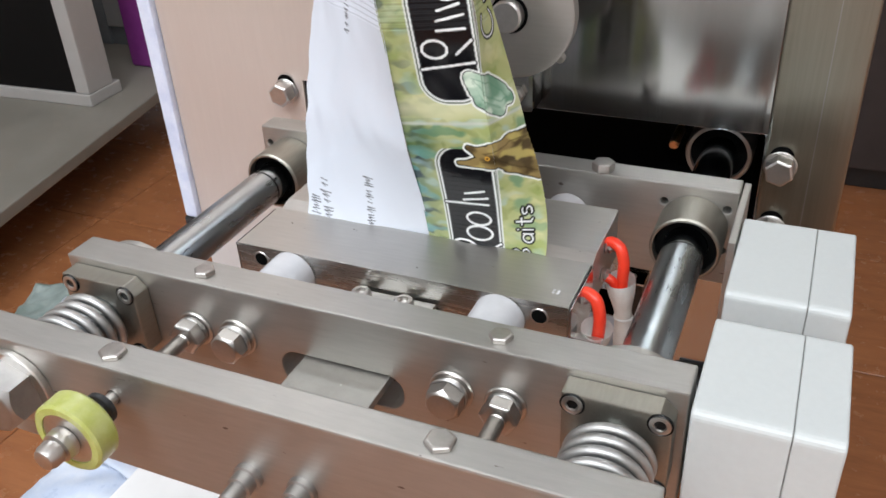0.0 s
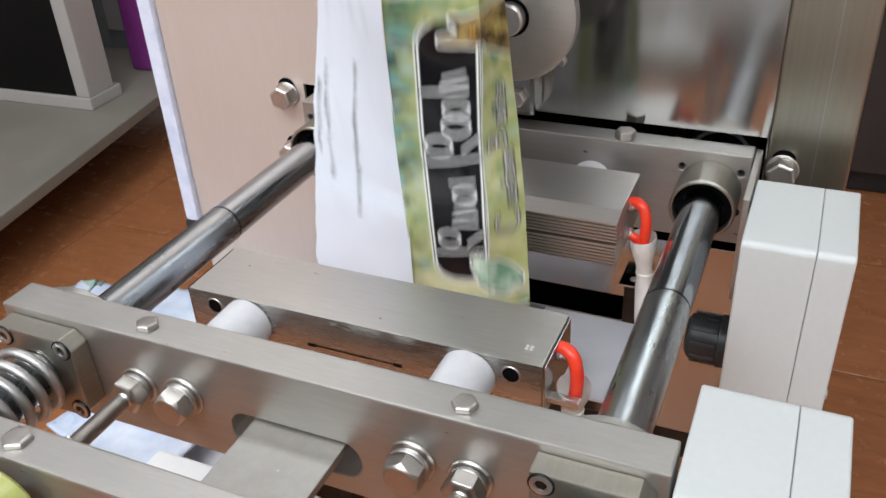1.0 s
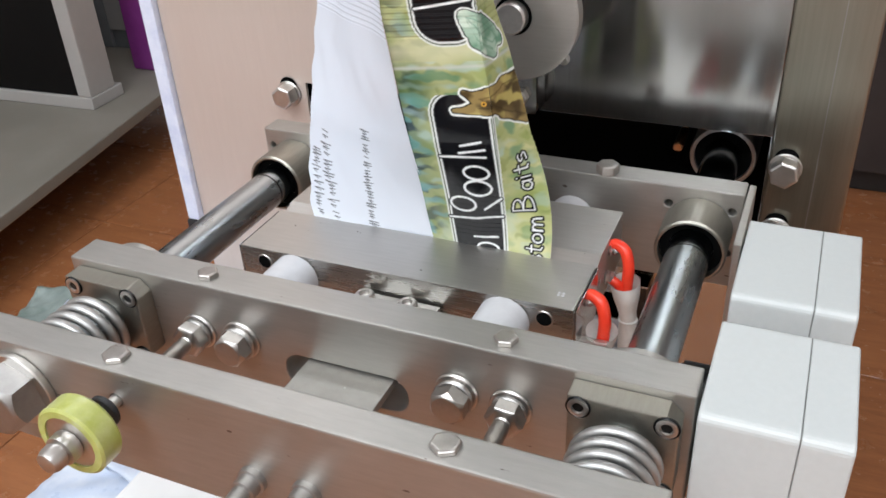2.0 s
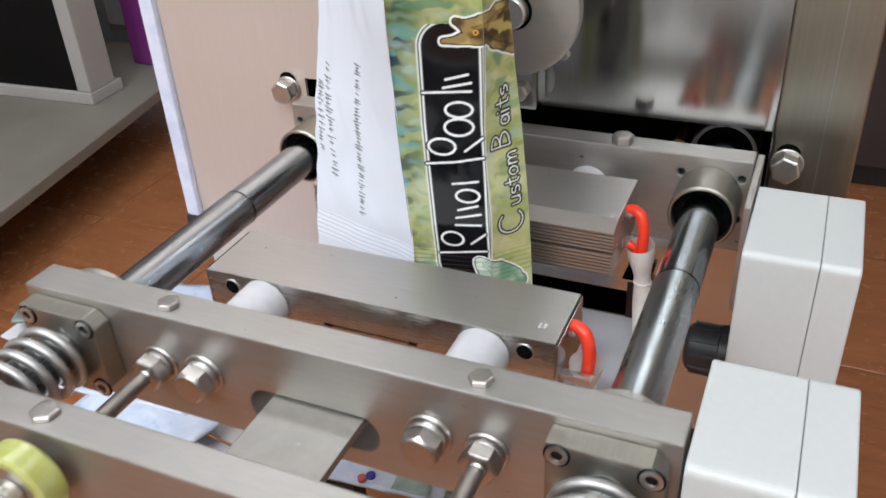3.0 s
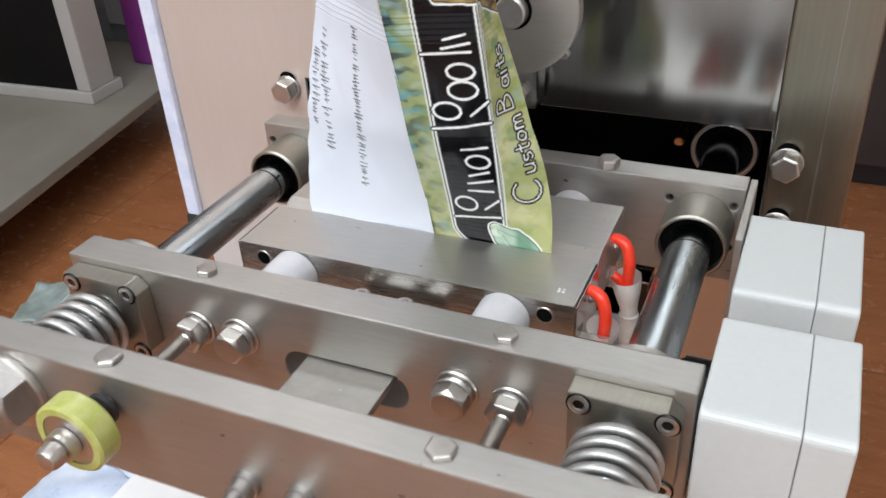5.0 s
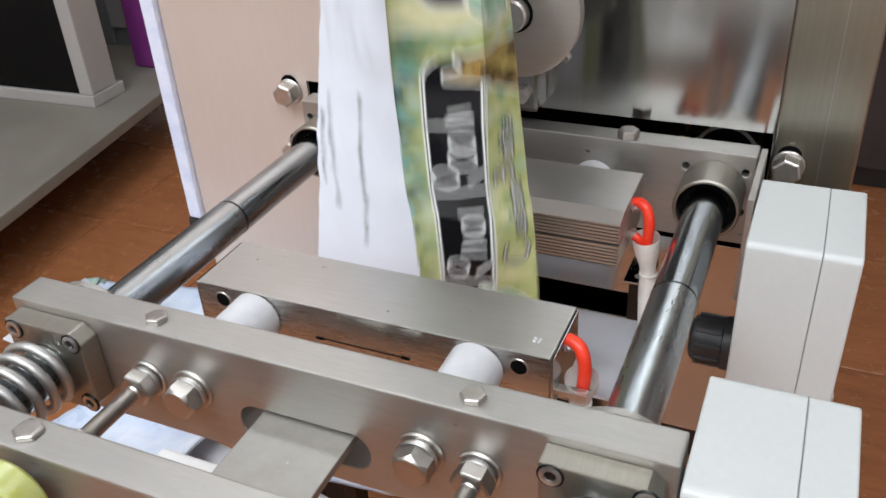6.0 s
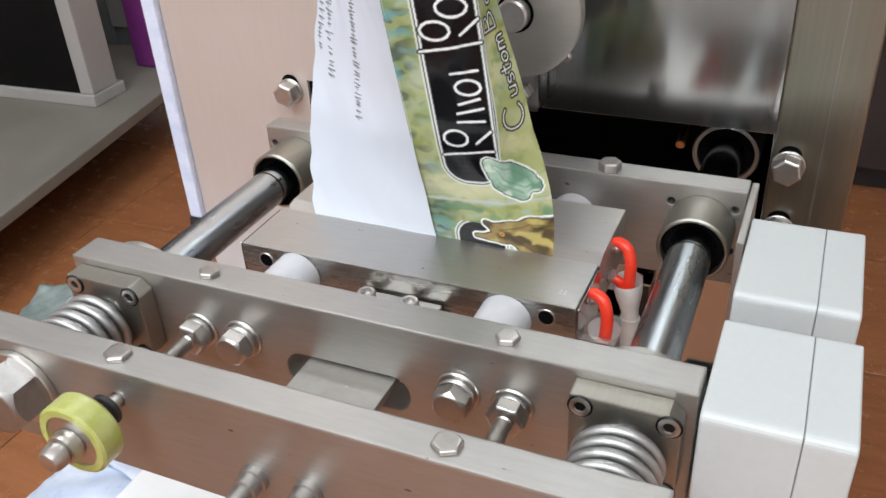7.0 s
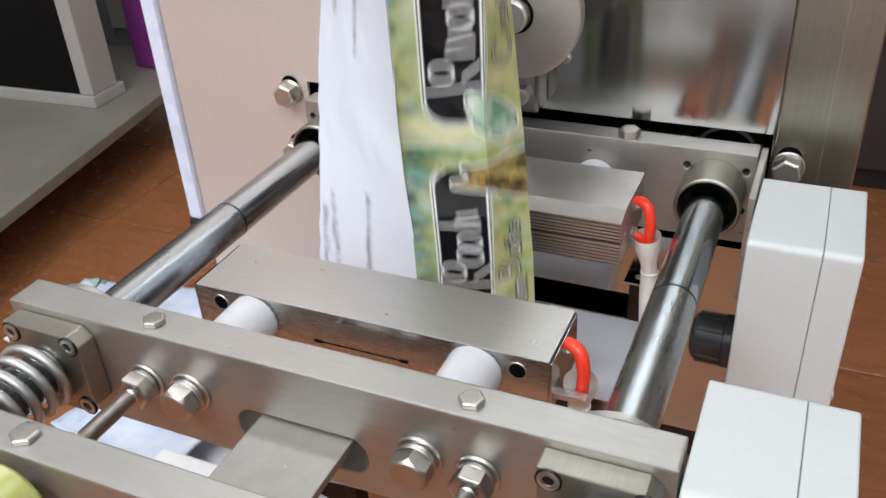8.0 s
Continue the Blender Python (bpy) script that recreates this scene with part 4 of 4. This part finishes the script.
def taper(u, v, rows):
    """Distance to a chain of round-ended wedges, rows (u, v, radius)."""
    best = np.full(u.shape, 1.0)
    for (au, av, ar), (bu, bv, br) in zip(rows, rows[1:]):
        du, dv = bu - au, bv - av
        h = np.clip(((u - au) * du + (v - av) * dv) / (du * du + dv * dv + 1e-12), 0, 1)
        best = np.minimum(best, np.hypot(u - au - h * du, v - av - h * dv) - (ar + (br - ar) * h))
    return best


def print_green(u, v):
    v = v % PITCH
    vs = np.where(v > PITCH - 0.018, v - PITCH, v)
    n1, n2, n3 = grid_noise(u, v, 90, 170, 1, 0.5), grid_noise(u, v, 190, 330, 2, 0.5), grid_noise(u, v, 50, 75, 3, 0.5)
    n4, n5 = grid_noise(u, v, 130, 250, 4, 0.3), grid_noise(u, v, 105, 210, 6, 0.3)
    img = np.zeros((*u.shape, 3)) + np.array((0.42, 0.44, 0.19))
    img = over(img, np.clip((n3 - 0.40) * 2.5, 0, 1) * 0.8, (0.60, 0.60, 0.34))
    img = over(img, np.clip((n1 - 0.55) * 3, 0, 1) * 0.55, (0.24, 0.31, 0.07))
    img = over(img, np.clip((n2 - 0.68) * 4, 0, 1) * 0.4, (0.16, 0.20, 0.05))
    img = over(img, np.clip((0.30 - n1) * 5, 0, 1) * 0.5, (0.70, 0.66, 0.36))
    # water: dark and blue dashes beside the white side, deepest at the upper end
    side = np.clip(1.25 - u / 0.015, 0, 1)
    depth = np.clip(1.15 - np.clip(vs, 0, 1) / 0.125, 0.12, 1)
    img = over(img, side * depth * (0.45 + 0.4 * n3), (0.10, 0.20, 0.13))
    img = over(img, side * np.clip((n4 - 0.55) * 5, 0, 1) * (0.45 + 0.45 * depth), (0.025, 0.05, 0.075))
    img = over(img, side * np.clip((n5 - 0.62) * 6, 0, 1) * (0.25 + 0.6 * depth), (0.28, 0.52, 0.66))
    img = over(img, np.clip((n5 - 0.60) * 5, 0, 1) * depth * 0.7, (0.10, 0.26, 0.16))
    img = over(img, np.clip((0.36 - n5) * 5, 0, 1) * depth * 0.5, (0.42, 0.58, 0.58))
    # the pale sand at the lower end and the dark weed behind the next upper end
    img = over(img, np.clip(1 - np.abs(v - 0.157) / 0.010, 0, 1) * 0.6, (0.68, 0.66, 0.44))
    weed = np.clip(1 - np.abs(vs + 0.006) / 0.009, 0, 1) * np.clip(1.25 - u / 0.040, 0.25, 1)
    img = over(img, weed * (0.45 + 0.6 * n1), (0.06, 0.12, 0.02))
    img = over(img, np.clip(1 - np.abs(v - 0.1655 + 0.05 * np.clip(u - 0.03, 0, 1)) / 0.0014, 0, 1) * 0.75, (0.58, 0.58, 0.54))
    # black field
    cu, cv, hu, hv, r = 0.02975, 0.0760, 0.01425, 0.0765, 0.0115
    qu, qv = np.abs(u - cu) - hu + r, np.abs(v - cv) - hv + r
    d = np.hypot(np.maximum(qu, 0), np.maximum(qv, 0)) + np.minimum(np.maximum(qu, qv), 0) - r
    aa = 0.00035
    img = over(img, (0.0026 - d) / aa, (0.80, 0.82, 0.78))
    img = over(img, (0.0018 - d) / aa * (d < 0.0018), (0.10, 0.12, 0.08))
    img = over(img, (0.0010 - d) / aa * (d < 0.0011), (0.80, 0.82, 0.80))
    img = over(img, -d / aa, (0.006, 0.006, 0.008))
    for lines, wide, rim in ((marks(), 0.00082, 2.0), (small_marks(), 0.00055, 2.9)):
        dist = np.full(u.shape, 1.0)
        for a, b in lines:
            dist = np.minimum(dist, capsule(u, v, a, b))
        img = over(img, (wide * rim - dist) / aa, (0.008, 0.008, 0.008))
        img = over(img, (wide - dist) / aa, (0.86, 0.87, 0.87))
    # two painted fish: a pale green one below the field and a brown one with an open mouth above it
    green = taper(u, v, ((0.0400, 0.1405, 0.0038), (0.0490, 0.1475, 0.0078), (0.0580, 0.1530, 0.0070), (0.0640, 0.1560, 0.0035)))
    green = np.minimum(green, taper(u, v, ((0.0400, 0.1420, 0.0036), (0.0440, 0.1520, 0.0042), (0.0560, 0.1590, 0.0042))))
    brown = taper(u, vs, ((0.0330, -0.0010, 0.0014), (0.0385, 0.0015, 0.0034), (0.0470, 0.0030, 0.0070), (0.0580, 0.0050, 0.0110), (0.0720, 0.0080, 0.0140)))
    brown = np.minimum(brown, taper(u, vs, ((0.0265, 0.0085, 0.0012), (0.0340, 0.0080, 0.0022), (0.0450, 0.0060, 0.0050))))
    for shape, tint, tint2, light in ((green, (0.42, 0.56, 0.44), (0.12, 0.27, 0.17), (0.72, 0.80, 0.68)), (brown, (0.30, 0.21, 0.08), (0.045, 0.028, 0.012), (0.55, 0.44, 0.14))):
        wave = shape + 0.0009 * (n2 - 0.5)
        img = over(img, (0.0017 - wave) / aa, (0.86, 0.88, 0.84))
        img = over(img, (0.0007 - wave) / aa, (0.012, 0.014, 0.012))
        img = over(img, -wave / aa, tint)
        inside = wave < 0
        img = over(img, inside * np.clip((n1 - 0.50) * 4, 0, 1) * 0.85, tint2)
        img = over(img, inside * np.clip((n4 - 0.58) * 5, 0, 1) * 0.8, light)
        img = over(img, inside * np.clip(1 - np.abs(wave + 0.0042) / 0.0007, 0, 1) * 0.7, tint2)
    eye = np.hypot(u - 0.0425, vs - 0.0045)
    img = over(img, (0.0016 - eye) / aa, (0.70, 0.36, 0.05))
    img = over(img, (0.0008 - eye) / aa, (0.01, 0.01, 0.01))
    return img


def print_white(u, v):
    v = v % PITCH
    img = np.zeros((*u.shape, 3)) + np.array((0.71, 0.748, 0.825))
    rnd = random.Random(9)
    for u0, u1, v0, v1, h in ((0.036, 0.041, 0.030, 0.124, 0.0029), (0.0690, 0.0630, 0.038, 0.106, 0.0038), (0.0765, 0.0750, 0.050, 0.092, 0.0030)):
        vv = v0
        while vv < v1:
            c, tall, lean = u0 + (u1 - u0) * (vv - v0) / (v1 - v0), h * rnd.choice((0.6, 0.7, 1.0, 1.25)), rnd.uniform(0.0, 0.0009)
            d = capsule(u, v, (c - tall, vv + lean), (c + tall * 0.7, vv))
            img = over(img, (0.00045 - d) / 0.0003, (0.03, 0.03, 0.035))
            if rnd.random() < 0.8:
                d = capsule(u, v, (c + tall * 0.7, vv), (c - tall * 0.4, vv + 0.0018))
                img = over(img, (0.00038 - d) / 0.0003, (0.05, 0.05, 0.06))
            vv += h * rnd.choice((0.62, 0.75, 0.85, 1.25))
    return img


def crinkle(u, v):
    k = 2 * math.pi / PITCH
    return 0.0027 * (grid_noise(u + 0.006 * np.sin(2 * k * v), v, 42, 30, 21, 0) - 0.5) + 0.0006 * (grid_noise(u + 0.004 * np.sin(3 * k * v), v, 120, 50, 22, 0) - 0.5)


def slice_mesh(name, width, step_u, sign, u_base, painter, index, twist, ribbed=False):
    """One short length of film; local z runs up from its lower edge, which laps behind the next one."""
    nu, nv = int(round(width / step_u)) + 1, 14 if ribbed else 8
    us = np.linspace(0 if u_base == 0 and sign > 0 else -0.0008, width, nu)
    zs = np.linspace(-LAP, SLICE, nv)
    U, Z = np.meshgrid(us, zs)
    V = -(index * SLICE + Z)
    col = painter(U + u_base, V)
    Y = -crinkle(U + u_base + (0.2 if sign < 0 else 0), V) + 0.00004 * (SLICE - Z) / SLICE + U * Z * twist
    if ribbed:
        Y = Y + 0.00013 * np.sin(2 * math.pi * Z / (SLICE * 2 / 3))
    if sign < 0:
        k = 2 * math.pi / PITCH
        U = U * (1 + 0.009 * np.sin(4 * k * V + 1.0) * np.sin(3 * k * V) + 0.006 * np.sin(9 * k * V))
    verts = [(sign * a, b, c) for a, b, c in zip(U.ravel(), Y.ravel(), Z.ravel())]
    faces = []
    for j in range(nv - 1):
        for i in range(nu - 1):
            k = j * nu + i
            q = (k, k + 1, k + nu + 1, k + nu)
            faces.append(q if sign > 0 else q[::-1])
    me = bpy.data.meshes.new(name)
    me.from_pydata(verts, [], faces)
    me.polygons.foreach_set("use_smooth", [True] * len(faces))
    att = me.color_attributes.new("print", "FLOAT_COLOR", "POINT")
    att.data.foreach_set("color", np.concatenate([col.reshape(-1, 3), np.ones((nu * nv, 1))], axis=1).astype(np.float32).ravel())
    me.materials.append(M_FILM)
    return me


FEED = [(0.0, 0.0), (0.70, 0.0), (0.75, 0.06), (0.80, 0.21), (0.90, 0.49), (1.0, 0.74), (1.1, 0.97), (1.13, 1.0), (1.8, 1.0)]
ADVANCE = [0.148, 0.145, 0.160, 0.136, 0.148]
FIRST_TOP = 0.050
# height, hinge x, hinge y, and the turns of the white side, the black field and the edge
SHUT = [(-0.30, 0.0040, 0.0, 0, 0, 0), (-0.0134, 0.0038, -0.0002, 0, 0, 0), (0.015, 0.0034, -0.0075, 7.6, 6.0, 31), (0.052, 0.0022, -0.018, 19, 13, 62), (0.129, -0.0028, -0.030, 40, 24, 96), (0.40, -0.0028, -0.030, 40, 24, 96)]
OPEN = [(-0.30, -0.0027, -0.012, 18, 12, 46), (-0.05, -0.0027, -0.014, 14, 10, 44), (-0.017, -0.0027, -0.015, 18, 11, 49), (0.0625, -0.0028, -0.022, 29, 16, 63), (0.129, 0.0005, -0.030, 38, 23, 83), (0.40, 0.0005, -0.030, 38, 23, 83)]
BED, CUTS = FLOOR_Z + 0.004, (-0.036, -0.034, -0.034, -0.031, -0.031, -0.031)


def web_at(t):
    k, tau = int(t // PERIOD), t % PERIOD
    return FIRST_TOP - sum(ADVANCE[:k]) - ADVANCE[min(k, len(ADVANCE) - 1)] * table(FEED, tau)


N_PITCH = int(round(PITCH / SLICE))
S_FIRST, S_LAST = -36, 280
film = thing("film_tube", "glossy white and green printed plastic film tube fed downwards", "film")


def slice_set(i, ribbed=False):
    return (slice_mesh("white_side", W_WHITE, 0.0008, -1, 0.0, print_white, i, 3.9, ribbed), slice_mesh("printed_side", W_PANEL, 0.00045, 1, 0.0, print_green, i, 2.3, ribbed),
            slice_mesh("printed_edge", W_EDGE, 0.0005, 1, W_PANEL, print_green, i, 9.5, ribbed))


def sealed(i):
    """Whether a slice lies in the ribbed band just above one of the cuts."""
    return any(CUTS[n] <= i * SLICE + web_at(n * PERIOD + 0.01) < CUTS[n] + 0.0165 for n in range(5))


MESHES = [slice_set(i) for i in range(N_PITCH)]
STRIPS = []
for i in range(S_FIRST, S_LAST):
    row = []
    for me in slice_set(i % N_PITCH, True) if sealed(i) else MESHES[i % N_PITCH]:
        ob = new(me.name.split(".")[0], me)
        ob.parent = film
        row.append(ob)
    STRIPS.append((i, row))


def rows_at(rows, z):
    for a, b in zip(rows, rows[1:]):
        if z <= b[0]:
            f = max(0.0, (z - a[0]) / (b[0] - a[0]))
            return [p + (q - p) * f for p, q in zip(a[1:], b[1:])]
    return list(rows[-1][1:])


def end_at(t):
    """Height of the sealed lower end of the film that hangs after the last cut."""
    n = int(t // PERIOD) - (t % PERIOD < 0.45)
    return -9.0 if n < 0 else CUTS[n] + web_at(t) - web_at(n * PERIOD + 0.01)


def film_lines(z, gap, above):
    """Hinges of the three pieces and their directions across, at one height and so far above the sealed flat end."""
    wide = rows_at(OPEN, z)
    flat = rows_at(SHUT, -0.034 + max(0.0, above))
    flat[0], flat[1] = flat[0] + 0.005, wide[1]
    fed = (above - z - 0.034) / 0.045
    w = min(1.0, max(0.0, (above - 0.008) / 0.090, fed))
    w = w * w * (3 - 2 * w)
    hung = [a * (1 - w) + b * w for a, b in zip(flat, wide)]
    hx, hy, al, ap, ae = [a * (1 - gap) + b * gap for a, b in zip(rows_at(SHUT, z), hung)]
    al, ap, ae = radians(al), radians(ap), radians(ae)
    kx, ky = hx + W_PANEL * math.cos(ap), hy + W_PANEL * math.sin(ap)
    return [(hx, hy, -al), (hx, hy, ap), (kx, ky, ae)]


def film_frames(z, gap, above):
    low, high = film_lines(z - 0.004, gap, above - 0.004), film_lines(z + 0.004 + SLICE, gap, above + 0.004 + SLICE)
    here = film_lines(z, gap, above)
    return [(x, y, z, a, (q[0] - p[0]) / (0.008 + SLICE), (q[1] - p[1]) / (0.008 + SLICE)) for (x, y, a), p, q in zip(here, low, high)]


def lie(p):
    """The pose of a piece that lies along the slope of the film at its hinge; across stays level."""
    x, y, z, a, sx, sy = p
    across, normal = Vector((math.cos(a), math.sin(a), 0)), Vector((-math.sin(a), math.cos(a), 0))
    up = (Vector((0, 0, 1)) + normal * (sx * normal.x + sy * normal.y)).normalized()
    m = Matrix((across, up.cross(across), up)).transposed().to_4x4()
    m.translation = (x, y, z)
    return m


def strip_rows(i):
    """Poses of the three pieces of one slice of film, time by time."""
    out = ([], [], [])
    cut = next((n * PERIOD + 0.5 for n in range(6) if i * SLICE + web_at(n * PERIOD + 0.01) < CUTS[n]), 99.0)
    for k in range(121):
        t = k / 15
        z = i * SLICE + web_at(t)
        if t > cut:
            z = max(BED + 0.0002 * (i % 40), z - 4.9 * (t - cut) ** 2)
        gap = min(1.0, -inner_at(t) / 0.030)
        for dest, p in zip(out, film_frames(z, gap, z - end_at(t))):
            dest.append((t, p))
    kept = []
    for rows in out:
        keep = [r for j, r in enumerate(rows) if j in (0, len(rows) - 1) or any(abs(a - b) > 1e-7 for m in (j - 1, j + 1) for a, b in zip(r[1], rows[m][1]))]
        kept.append([(t, lie(p)) for t, p in keep])
    return kept


# ---- floor tiles ----
TILE = 0.40
tile_mesh = bpy.data.meshes.new("tile")
tb = block(-TILE / 2 + 0.0015, TILE / 2 - 0.0015, -TILE / 2 + 0.0015, TILE / 2 - 0.0015, -0.008, 0.0, 0.0006, 1)
tb.to_mesh(tile_mesh)
tb.free()
tile_mesh.materials.append(M_TILE)
for i in range(14):
    for j in range(14):
        tile = new("tile", tile_mesh)
        tile.parent = FLOOR
        tile.location = (RX0 + TILE * (i + 0.5), RY0 + TILE * (j + 0.5), FLOOR_Z)


def motions():
    for group, way in (((inner, jaw_front, box_front, lead_front, roller), inner_at), ((outer,), outer_at), ((back, jaw_back, box_back, lead_back), back_at)):
        rows = [(t, pose(0, way(t), 0)) for t in TIMES]
        for ob in group:
            walk(ob, rows)
    for coil, k in COILS:
        walk(coil, [(t, pose(0, SPR0 - WIRE + inner_at(t) - k / TURNS * (SPR0 - SPR1 - 2 * WIRE + inner_at(t) - outer_at(t)), 0)) for t in TIMES])
    for i, pieces in STRIPS:
        for ob, rows in zip(pieces, strip_rows(i)):
            walk(ob, rows)


motions()
